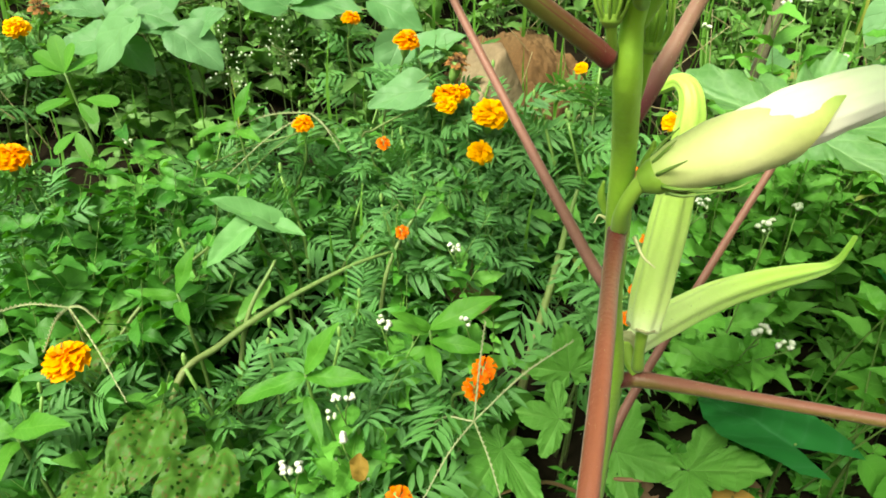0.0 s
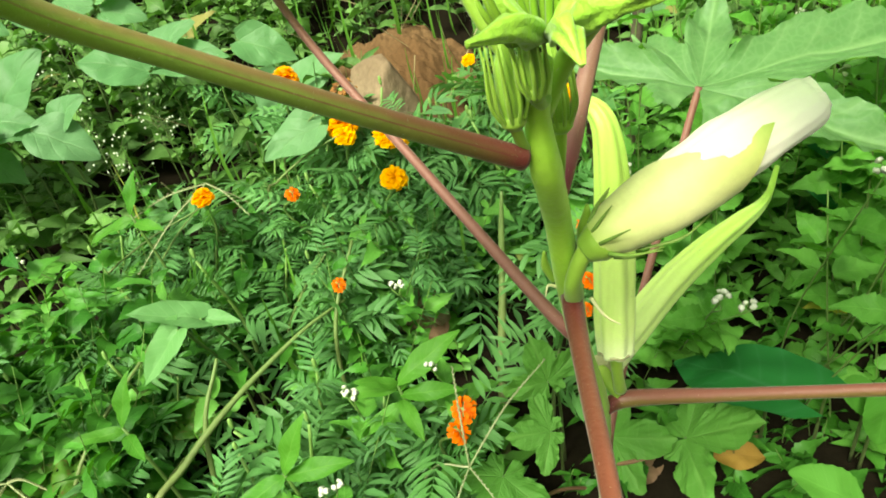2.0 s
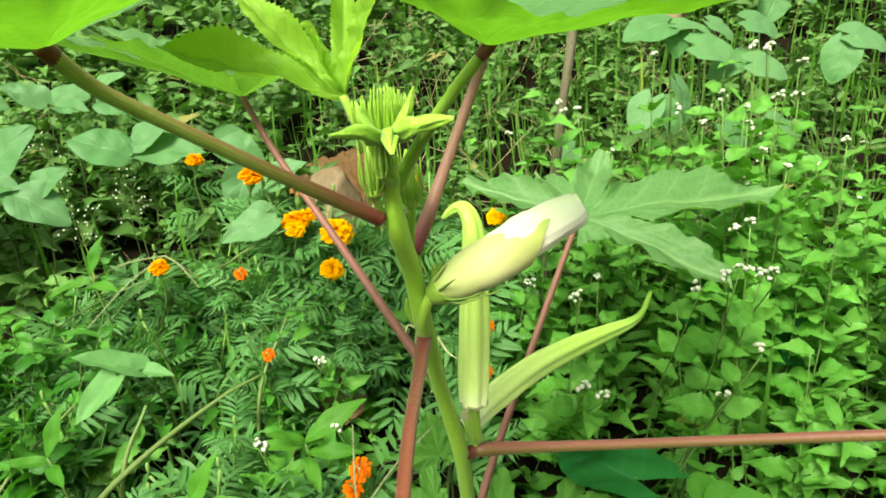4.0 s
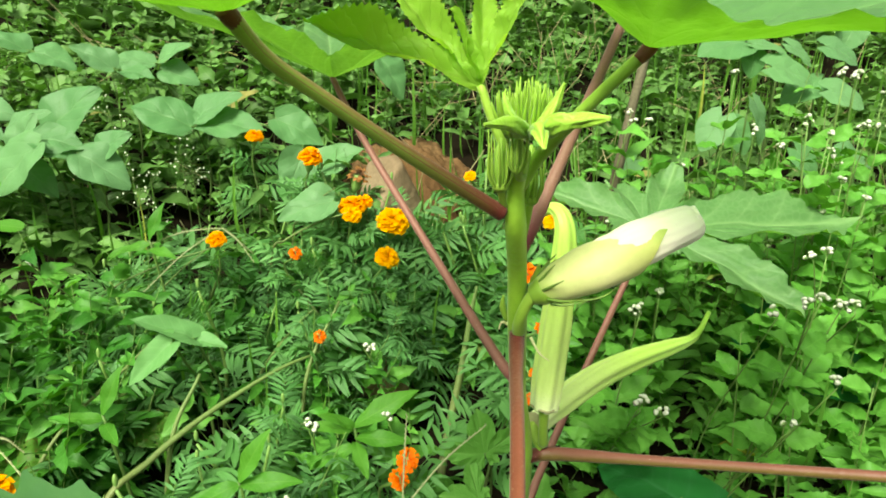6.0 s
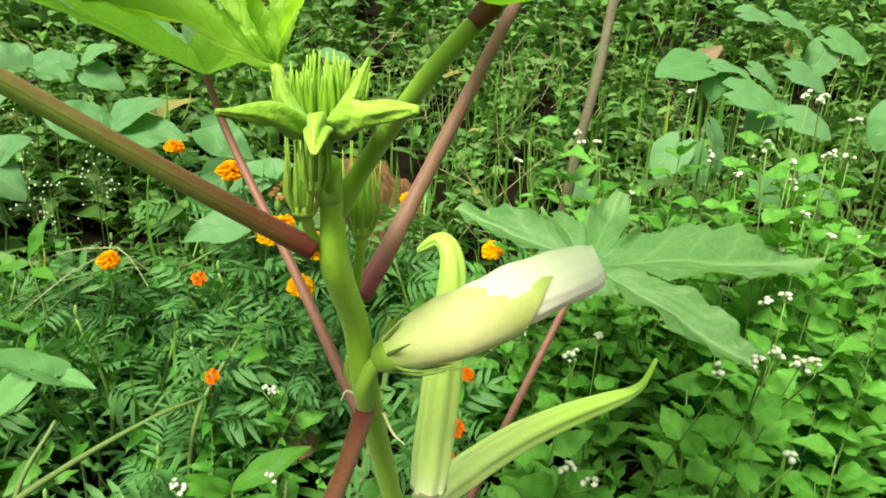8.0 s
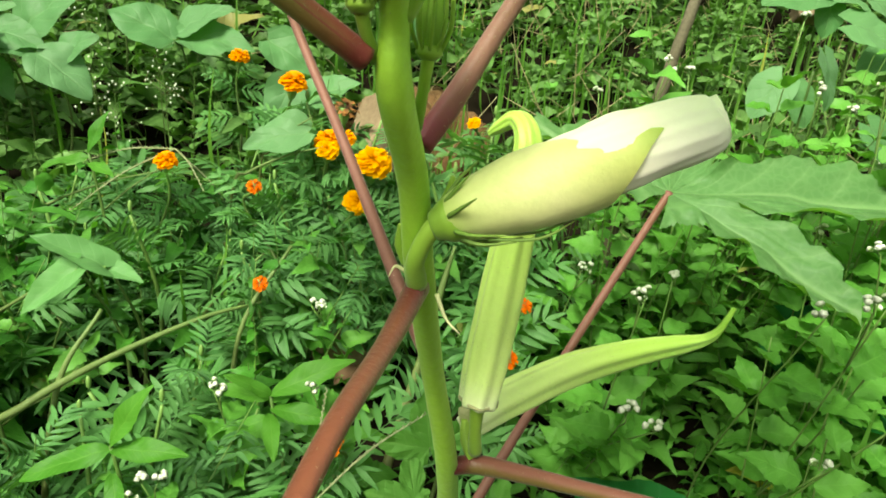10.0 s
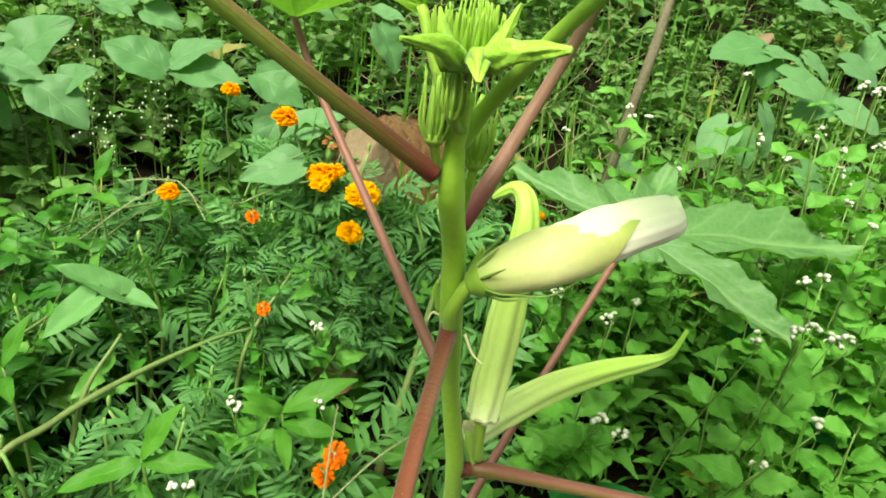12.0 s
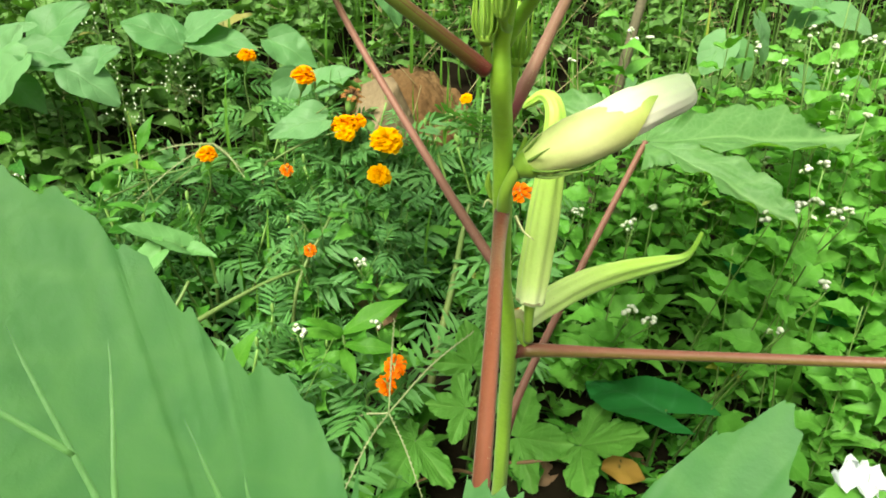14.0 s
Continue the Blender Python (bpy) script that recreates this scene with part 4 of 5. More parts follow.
OVATE_MESH = [mesh_of("leaf", t, WEED_LEAF) for t in OVATE]


def marigold_leaves(plant, line, count, size, g):
    for i in range(count):
        s = 0.25 + 0.65 * i / count
        p = line[int(s * (len(line) - 1))]
        a = i * 2.4 + g.uniform(-0.4, 0.4)
        part("leaf", PINNATE_MESH[i % 3], None, plant, m=facing(p, (math.cos(a), math.sin(a), g.uniform(-0.25, 0.8)), (g.uniform(-.5, .5), g.uniform(-1.3, -0.2), 0.8), size * g.uniform(0.6, 1.35)))


def marigold(head, colour, scale=1.0, tilt=(0, -0.2, 1), leaves=9, label=""):
    g = random.Random(int(head[0] * 1000) + int(head[1] * 777))
    foot = on_ground(head[0] + g.uniform(-0.05, 0.05), head[1] + g.uniform(0.0, 0.06))
    words = {"orange": "marigold plant with a bright orange flower", "yellow": "marigold plant with a yellow-orange flower", "red": "low marigold plant with a faded red-orange flower", "withered": "marigold plant with a withered brown flower head"}
    plant = thing("marigold_plant", foot, label or words[colour] + " among feathery leaves", "marigold", "marigolds in the weeds")
    top = np.array(head) - np.array(foot)
    t = Vector(tilt).normalized()
    neck = top - np.array(t) * 0.018 * scale
    pts = [(0, 0, 0), tuple(top * 0.45 + np.array((g.uniform(-.015, .015), 0.01, 0.0))), tuple(neck - np.array(t) * 0.03), tuple(neck)]
    part("stem", tube(pts, [0.0022, 0.0018, 0.0013, 0.0016], 7, 6), WEED_STEM, plant)
    m = facing(top, Vector((1, 0, 0)).cross(t) if abs(t.x) < 0.9 else (0, 1, 0), t, scale)
    part("calyx", CALYX, None, plant, m=m)
    part("petals", g.choice(HEADS[colour]), None, plant, m=m @ Matrix.Diagonal((1.08, 1.08, 0.72, 1)))
    marigold_leaves(plant, smooth_line(pts, 8), leaves + 3, 0.048, g)
    return plant


for spot in ((-0.006, 0.910, 0.460, 1.05), (-0.090, 1.000, 0.482, 0.80), (0.047, 0.832, 0.407, 1.05), (0.060, 0.850, 0.408, 0.85), (-0.104, 0.785, 0.382, 0.75), (-0.392, 0.721, 0.355, 1.15), (-0.215, 0.495, 0.258, 1.1)):
    marigold(spot[:3], "orange", spot[3], (rng.uniform(-.3, .3), -0.35, 1))
for spot in ((0.096, 0.802, 0.393, 1.3), (0.087, 0.745, 0.364, 0.9), (-0.525, 0.961, 0.468, 1.1), (0.200, 0.886, 0.433, 0.55), (0.048, 0.815, 0.400, 0.8), (0.286, 0.79, 0.39, 0.8)):
    marigold(spot[:3], "yellow", spot[3], (rng.uniform(-.5, .5), -0.5, 1))
for spot in ((-0.016, 0.775, 0.366, 0.62), (0.016, 0.665, 0.306, 0.55), (0.095, 0.520, 0.250, 0.8), (0.088, 0.515, 0.236, 0.7), (0.041, 0.430, 0.203, 0.75), (0.236, 0.713, 0.351, 1.0), (0.222, 0.60, 0.282, 0.6), (0.214, 0.590, 0.262, 0.5), (0.236, 0.640, 0.312, 0.55)):
    marigold(spot[:3], "red", spot[3], (rng.uniform(-.6, .6), -0.7, 0.8), leaves=7)
for spot in ((0.056, 0.888, 0.437, 1.15), (-0.517, 1.003, 0.492, 1.2)):
    marigold(spot[:3], "withered", spot[3], (0.3, -0.2, 1))


def leafy_marigold(foot, height, g):
    """A marigold with no flower open, and its bud."""
    plant = thing("marigold_plant", foot, "marigold plant with feathery dark green leaves", "marigold", "marigolds in the weeds")
    lean = np.array((g.uniform(-0.3, 0.3), g.uniform(-0.4, 0.1), 1.0)) * height
    pts = [(0, 0, 0), tuple(lean * 0.5 + np.array((0, 0.01, 0))), tuple(lean)]
    part("stem", tube(pts, [0.0024, 0.002, 0.0012], 7, 6), LIGHT_STEM, plant)
    marigold_leaves(plant, smooth_line(pts, 8), 15, 0.049, g)
    part("bud", BUD, None, plant, "small closed green bud", m=Matrix.Translation(Vector(lean) + Vector((0, 0, 0.010))) @ Matrix.Diagonal((0.45, 0.45, 0.45, 1)))
    return plant


MARI_KINDS = [leafy_marigold(on_ground(-0.05 - 0.12 * i, 0.62 + 0.05 * i), h, rng) for i, h in enumerate((0.15, 0.17, 0.13))]
for i in range(56):
    x, y = rng.uniform(-0.46, 0.17), rng.uniform(0.44, 0.92)
    if in_clearing(x, y) or (x < -0.26 and y > 0.78) or (-0.40 < x < -0.19 and 0.60 < y < 0.75):
        continue
    s = rng.uniform(0.8, 1.15)
    c = copy_thing(MARI_KINDS[i % 3], Matrix.Translation(on_ground(x, y)) @ pose(0, 0, 0, 0, 0, rng.uniform(0, 360)))
    c.scale = (s, s, s)


# tall leafy ones before the bare earth
for i, (x, y, s) in enumerate(((0.075, 0.83, 1.0), (0.115, 0.84, 1.1), (0.150, 0.82, 1.15), (0.185, 0.84, 1.2), (0.215, 0.80, 1.1), (0.165, 0.88, 1.1), (0.125, 0.79, 0.95), (0.205, 0.87, 1.2))):
    c = copy_thing(MARI_KINDS[i % 3], Matrix.Translation(on_ground(x, y)) @ pose(0, 0, 0, 0, 0, 77 * i))
    c.scale = (s, s, s)


def floret(seed):
    """One fluffy flower on its own thin stalk, one long with the ball at the end."""
    g = random.Random(seed)
    b = Vector((g.uniform(-0.2, 0.2), g.uniform(-0.2, 0.2), 1.0))
    d = b.normalized()
    pts = [(0, 0, 0), (b.x * 0.2, b.y * 0.2, 0.5)] + [tuple(b + d * s) for s in (0, 0.06, 0.20, 0.38, 0.52, 0.60)]
    return tube(pts, [0.05, 0.045, 0.09, 0.27, 0.36, 0.35, 0.28, 0.12], 12, 3, knobs=0.9)


FLORETS = [mesh_of("flower", floret(s), FLORET) for s in (1, 2, 3)]


def flowering_weed(foot, tip, g, leaves=6, size=0.036, heads=2, label="leafy weed with toothed oval leaves and small fluffy white flowers"):
    plant = thing("flowering_weed", foot, label, "weed", "white-flowered weeds")
    top = np.array(tip) - np.array(foot)
    pts = [(0, 0, 0), tuple(top * 0.5 + np.array((g.uniform(-.01, .01), g.uniform(-.01, .01), 0))), tuple(top)]
    part("stem", tube(pts, [0.0009, 0.0007, 0.0005], 6, 6), LIGHT_STEM, plant)
    line = smooth_line(pts, 10)
    bare = in_clearing(foot[0], foot[1]) and foot[0] > 0.2
    leaves = max(leaves, int(Vector(top).length / 0.03))
    for i in range(leaves):
        s = 0.15 + 0.78 * i / leaves
        if bare and s < 0.72:
            continue
        p = line[int(s * (len(line) - 1))]
        a = i * math.pi / 2 + g.uniform(-0.3, 0.3)
        for e in (0, math.pi):
            grow = size * (1.2 - 0.6 * s) * g.uniform(0.8, 1.15)
            out = Vector((math.cos(a + e), math.sin(a + e), g.uniform(0.05, 0.9)))
            part("leaf", g.choice(OVATE_MESH), None, plant, m=facing(Vector(p) + out * 0.004, out, (g.uniform(-.6, .6), g.uniform(-1.2, 0.1), 1), grow * 1.15))
    for i in range(heads):
        o = Vector((g.uniform(-0.012, 0.012), g.uniform(-0.010, 0.006), g.uniform(-0.010, 0.004))) if i else Vector((0, 0, 0))
        for q in range(g.choice((3, 4, 5, 6))):
            a, out = q * 2.4 + i, 0.12 + 0.24 * math.sqrt(q)
            m = facing(Vector(top) + o, (g.uniform(-1, 1), 0.0, 0.2), (math.cos(a) * out, math.sin(a) * out, 1.0), 0.0050 * g.uniform(0.7, 1.15))
            part("flower", g.choice(FLORETS), None, plant, "tiny fluffy white flower", m=m)
        if i:
            part("side_stem", tube([tuple(line[-4]), tuple((Vector(line[-1]) * 0.5 + (Vector(top) + o) * 0.5) + Vector((o.x * 0.3, o.y * 0.3, -0.006))), tuple(Vector(top) + o)], [0.0006, 0.0005, 0.0004], 5, 4), LIGHT_STEM, plant)
    return plant


FLOWER_SPOTS = ((0.352, 0.441, 0.389), (0.374, 0.430, 0.401), (0.376, 0.406, 0.350), (0.405, 0.450, 0.388), (0.366, 0.433, 0.305), (0.281, 0.495, 0.300), (0.293, 0.480, 0.296), (0.312, 0.580, 0.347), (0.333, 0.590, 0.357), (0.295, 0.700, 0.327), (0.434, 0.590, 0.401), (0.441, 0.520, 0.408),
                (0.448, 0.700, 0.553), (0.367, 0.770, 0.512), (0.377, 0.742, 0.503), (0.463, 0.680, 0.499), (0.465, 0.637, 0.484), (0.452, 0.580, 0.513), (0.480, 0.590, 0.497), (0.484, 0.592, 0.484), (0.510, 0.620, 0.552), (0.518, 0.600, 0.503), (0.506, 0.600, 0.455), (0.482, 0.600, 0.431), (0.516, 0.580, 0.440), (0.540, 0.642, 0.551), (0.390, 0.680, 0.462), (0.322, 0.700, 0.415), (0.570, 0.640, 0.500), (0.600, 0.680, 0.530), (0.560, 0.560, 0.460),
                (0.060, 0.660, 0.291), (0.066, 0.672, 0.282), (0.014, 0.543, 0.271), (-0.014, 0.468, 0.236), (-0.335, 0.850, 0.340), (0.080, 0.545, 0.273), (-0.009, 0.479, 0.241), (0.0, 0.452, 0.229), (-0.035, 0.430, 0.219))
for k, spot in enumerate(FLOWER_SPOTS):
    back = 0.11 if 0.2 < spot[0] < 0.42 and spot[1] < 0.56 else 0.0
    flowering_weed(on_ground(spot[0] + rng.uniform(-0.01, 0.04), spot[1] + back + rng.uniform(0.04, 0.09)), spot, rng, heads=1 + k % 2)
WEED_KINDS = [flowering_weed(on_ground(0.40 + 0.07 * i, 0.55 + 0.04 * i), tuple(np.array(on_ground(0.40 + 0.07 * i, 0.55 + 0.04 * i)) + np.array((0.02 * (i - 1), -0.02, 0.25))), rng, 8, 0.040, (0, 1, 0, 1)[i]) for i in range(4)]
for i in range(78):
    x, y = rng.uniform(0.22, 1.0), rng.uniform(0.42, 1.12)
    if in_clearing(x, y) or y > 0.88:
        continue
    s = rng.uniform(0.75, 1.15)
    c = copy_thing(WEED_KINDS[i % 4], Matrix.Translation(on_ground(x, y)) @ pose(0, 0, 0, 0, 0, rng.uniform(0, 360)))
    c.scale = (s, s, s)


# ---- bean vine, heart-leaved vine and other broad leaves ----
BEAN = [blade(16, 0.39, 0.5, 0.95, 0.14, 0.2, heart=0.06, sides=4, wave=0.025, crumple=0.06, seed=1), blade(16, 0.36, 0.45, 1.05, 0.25, 0.15, heart=0.08, wave=0.03, sides=4, crumple=0.07, seed=4)]
HEART = blade(16, 0.46, 0.38, 0.75, 0.10, 0.22, heart=0.26, sides=4, wave=0.02, crumple=0.05, seed=2)
BEAN_MESH = [mesh_of("leaflet", t, BEAN_LEAF) for t in BEAN]
HEART_MESH = mesh_of("leaf", HEART, BEAN_LEAF)


def vine(leaves, meshes, label, name, category, group, g, face=(0, -0.8, 0.75), grow=1.0):
    """A trailing vine: leaves by their base and tip, on one stem with short stalks."""
    mid = sum((Vector(b) for b, t in leaves), Vector()) / len(leaves)
    foot = Vector(on_ground(mid.x + g.uniform(-0.02, 0.02), mid.y + 0.05))
    plant = thing(name, foot, label, category, group)
    j = mid - foot + Vector((0, 0.012, -0.010))
    part("stem", tube([(0, 0, 0), tuple(j * 0.6 + Vector((0.01, 0.012, 0))), tuple(j)], [0.0018, 0.0015, 0.0011], 6, 6), WEED_STEM, plant)
    for b, t in leaves:
        at, along = Vector(b) - foot, Vector(t) - Vector(b)
        if (at - j).length > 0.004:
            part("leaf_stalk", tube([tuple(j), tuple((at + j) / 2 + Vector((0, 0, -0.003))), tuple(at)], [0.0010, 0.0008, 0.0008], 5, 4), LIGHT_STEM, plant)
        f = Vector(face) + Vector((g.uniform(-.35, .35), g.uniform(-.2, .3), 0))
        part("leaf", g.choice(meshes), None, plant, m=facing(at, along, f, along.length * grow))
    return plant


BEAN_VINES = (
    (((-0.185, 1.040, 0.496), (-0.260, 1.028, 0.535)), ((-0.183, 1.050, 0.506), (-0.120, 1.042, 0.550)), ((-0.177, 1.040, 0.499), (-0.080, 1.028, 0.500))),
    (((-0.310, 0.950, 0.469), (-0.365, 0.938, 0.490)), ((-0.291, 0.960, 0.465), (-0.247, 0.948, 0.497)), ((-0.306, 0.940, 0.470), (-0.240, 0.926, 0.432))),
    (((-0.403, 1.080, 0.489), (-0.330, 1.068, 0.557)),),
    (((-0.345, 0.930, 0.486), (-0.415, 0.916, 0.425)), ((-0.359, 0.950, 0.490), (-0.296, 0.938, 0.480))),
    (((-0.420, 1.000, 0.490), (-0.364, 0.988, 0.530)), ((-0.430, 1.000, 0.485), (-0.490, 0.985, 0.500))),
    (((-0.312, 1.120, 0.581), (-0.364, 1.108, 0.618)), ((-0.300, 1.120, 0.578), (-0.250, 1.105, 0.570))),
    (((-0.436, 1.150, 0.608), (-0.374, 1.138, 0.590)), ((-0.445, 1.150, 0.610), (-0.500, 1.135, 0.640))),
    (((-0.024, 1.010, 0.460), (-0.054, 0.996, 0.392)), ((-0.012, 1.000, 0.430), (0.058, 0.988, 0.470))),
    (((0.026, 0.830, 0.416), (-0.040, 0.816, 0.402)),),
    (((-0.066, 1.045, 0.506), (0.003, 1.033, 0.470)),),
    (((0.095, 1.200, 0.598), (0.135, 1.186, 0.533)), ((0.083, 1.220, 0.617), (0.138, 1.208, 0.613))),
    (((-0.400, 0.960, 0.455), (-0.470, 0.945, 0.450)), ((-0.385, 0.965, 0.450), (-0.340, 0.945, 0.415)), ((-0.395, 0.970, 0.465), (-0.370, 0.960, 0.520))),
    (((-0.520, 1.080, 0.540), (-0.590, 1.070, 0.570)), ((-0.505, 1.080, 0.530), (-0.440, 1.065, 0.520)), ((-0.515, 1.090, 0.545), (-0.490, 1.080, 0.600))),
    (((-0.270, 1.180, 0.590), (-0.340, 1.165, 0.600)), ((-0.262, 1.185, 0.595), (-0.215, 1.170, 0.625)), ((-0.260, 1.180, 0.580), (-0.200, 1.165, 0.565))),
    (((-0.040, 1.250, 0.630), (-0.095, 1.235, 0.650)), ((-0.030, 1.250, 0.625), (0.020, 1.235, 0.610))),
    (((-0.600, 0.940, 0.480), (-0.670, 0.925, 0.500)), ((-0.590, 0.940, 0.470), (-0.530, 0.925, 0.455))),
)
for leaves in BEAN_VINES:
    vine(leaves, BEAN_MESH, "trailing bean vine with broad grey-green leaflets", "bean_vine", "vine", "bean vines on the bank", rng, (0, -0.75, 0.8), grow=1.02)


def heart_leaf(at, along, size, g, face=(0, -0.75, 0.7), mesh=None, label="heart-shaped grey-green vine leaf on a thin stalk", name="heart_vine", category="vine", group="heart-leaved vines on the bank"):
    foot = on_ground(at[0] + 0.01, at[1] + 0.05)
    plant = thing(name, foot, label, category, group)
    j = Vector(at) - Vector(foot)
    part("stem", tube([(0, 0, 0), tuple(j * 0.6 + Vector((0.008, 0.012, 0.01))), tuple(j)], [0.0016, 0.0013, 0.0010], 6, 6), WEED_STEM, plant)
    part("leaf", mesh or HEART_MESH, None, plant, m=facing(j, along, face, size))
    return plant


HEART_VINES = (
    (((0.472, 0.700, 0.526), (0.488, 0.690, 0.481)),),
    (((0.492, 0.800, 0.508), (0.460, 0.788, 0.470)), ((0.505, 0.800, 0.500), (0.530, 0.790, 0.462))),
    (((0.539, 0.850, 0.596), (0.474, 0.838, 0.590)), ((0.552, 0.850, 0.594), (0.600, 0.838, 0.588)), ((0.553, 0.850, 0.587), (0.547, 0.836, 0.552))),
    (((0.562, 0.820, 0.565), (0.622, 0.808, 0.552)), ((0.605, 0.860, 0.593), (0.640, 0.848, 0.570))),
    (((0.641, 0.840, 0.549), (0.580, 0.828, 0.526)), ((0.642, 0.840, 0.590), (0.690, 0.828, 0.574))),
    (((0.624, 0.800, 0.537), (0.676, 0.788, 0.523)), ((0.665, 0.780, 0.455), (0.620, 0.768, 0.476)), ((0.558, 0.750, 0.471), (0.585, 0.738, 0.440))),
    (((0.638, 0.950, 0.668), (0.685, 0.938, 0.663)), ((0.671, 0.920, 0.660), (0.728, 0.908, 0.640))),
    (((0.760, 0.940, 0.640), (0.820, 0.925, 0.620)), ((0.750, 0.935, 0.630), (0.725, 0.925, 0.585))),
    (((0.780, 0.830, 0.560), (0.840, 0.815, 0.545)), ((0.770, 0.825, 0.550), (0.745, 0.815, 0.500))),
    (((0.420, 0.880, 0.450), (0.385, 0.870, 0.430)),),
)
for leaves in HEART_VINES:
    vine(leaves, [HEART_MESH], "heart-shaped grey-green vine leaves on thin stalks", "heart_vine", "vine", "heart-leaved vines on the bank", rng, (0, -0.6, 0.8), 0.92)

# arrow-shaped leaves standing over the marigolds
ARROW = mesh_of("leaf", blade(18, 0.25, 0.32, 1.0, 0.42, 0.06, heart=0.20, sides=4, wave=0.02, crumple=0.04, seed=6), leaf_material("arrow_leaf", (0.090, 0.235, 0.065), (0.130, 0.295, 0.090), (0.19, 0.37, 0.13), (0.20, 0.48, 0.05), 0.3, 0.45, 7.0, unit=True))
for leaves in ((((-0.098, 0.636, 0.321), (-0.145, 0.626, 0.347)), ((-0.097, 0.64, 0.318), (-0.067, 0.628, 0.315))), (((-0.115, 0.626, 0.321), (-0.152, 0.612, 0.289)),)):
    vine(leaves, [ARROW], "smooth arrow-shaped pale green leaves among the marigolds", "arrow_leaf_vine", "vine", "arrow-leaved vines", rng, (0.05, -0.55, 0.85), 1.06)

OVAL_MESH = mesh_of("leaf", blade(10, 0.24, 0.85, 0.45, 0.12, 0.12, sides=2), LANCE_LEAF)


def oval_leaf_plant(at, leaves, label):
    foot = on_ground(at[0], at[1] + 0.03)
    plant = thing("oval_leaved_weed", foot, label, "weed")
    j = Vector(at) - Vector(foot)
    part("stem", tube([(0, 0, 0), tuple(j * 0.5 + Vector((0.01, 0, 0))), tuple(j)], [0.0028, 0.0022, 0.0014], 7, 6), WEED_STEM, plant)
    for (dx, dy, dz), along, size in leaves:
        part("leaf", OVAL_MESH, None, plant, m=facing(j + Vector((dx, dy, dz)), along, (0, -0.6, 0.9), size * 0.72))
    return plant


oval_leaf_plant((-0.40, 0.85, 0.425), [((0, 0, 0.0), (-0.2, 0.1, 0.9), 0.06), ((0, 0, 0.0), (-0.8, -0.2, 0.1), 0.06), ((0, 0, 0), (0.8, 0.1, 0.45), 0.06), ((0, 0, 0), (-0.7, 0, 0.6), 0.055), ((0, 0, 0), (0.35, 0, 0.9), 0.05), ((0.01, 0, -0.035), (0.6, -0.3, -0.5), 0.045), ((0, 0, -0.03), (-0.7, -0.4, -0.2), 0.055), ((0.02, 0, -0.03), (0.95, -0.2, 0.0), 0.06), ((0.0, 0, -0.07), (0.5, -0.4, -0.7), 0.05), ((0, 0, -0.07), (-0.6, -0.4, -0.5), 0.05), ((0, 0, -0.10), (0.9, -0.3, -0.2), 0.05)], "young shrub with smooth oval bright green leaves")

LANCE_MESH = mesh_of("leaf", blade(14, 0.15, 0.7, 0.9, 0.25, 0.2, sides=3, wave=0.02, crumple=0.05, seed=5), LANCE_LEAF)


def lance_weed(at, leaves, label="slender weed with long pointed bright green leaves"):
    foot = on_ground(at[0] + 0.01, at[1] + 0.02)
    plant = thing("lance_leaved_weed", foot, label, "weed", "lance-leaved weeds")
    j = Vector(at) - Vector(foot)
    part("stem", tube([(0, 0, 0), tuple(j * 0.5 + Vector((0.006, 0, 0))), tuple(j)], [0.0022, 0.0018, 0.0012], 7, 6), WEED_STEM, plant)
    for along, size, drop in leaves:
        part("leaf", LANCE_MESH, None, plant, m=facing(j + Vector((0, 0, -drop)), along, (0, -0.6, 0.9), size))
    return plant


lance_weed((-0.036, 0.500, 0.252), [((0.35, -0.1, 0.75), 0.05, 0), ((-0.9, -0.3, -0.15), 0.055, 0.003), ((0.85, -0.2, 0.2), 0.05, 0.003), ((0.3, -0.6, -0.3), 0.04, 0.02)])
lance_weed((-0.155, 0.56, 0.285), [((0.3, 0, 0.9), 0.045, 0), ((-0.8, -0.3, 0.3), 0.04, 0.004), ((0.4, -0.7, 0.1), 0.04, 0.008)])
lance_weed((-0.175, 0.78, 0.385), [((0.3, 0.0, 0.9), 0.045, 0), ((-0.9, -0.1, -0.1), 0.05, 0.005), ((0.6, -0.5, 0.0), 0.04, 0.01)])
lance_weed((0.052, 0.545, 0.268), [((0.75, 0.05, 0.5), 0.062, 0), ((-0.85, -0.1, 0.25), 0.042, 0.002), ((0.95, -0.2, 0.05), 0.048, 0.010), ((-0.5, -0.3, 0.5), 0.036, 0.0), ((0.2, -0.8, -0.1), 0.04, 0.014), ((-0.9, -0.3, -0.15), 0.042, 0.018), ((0.5, 0.5, 0.3), 0.04, 0.006)])
lance_weed((-0.24, 0.46, 0.22), [((0.7, -0.3, 0.4), 0.06, 0), ((-0.8, 0, 0.3), 0.06, 0.004), ((0.2, -0.8, 0.1), 0.05, 0.01)])

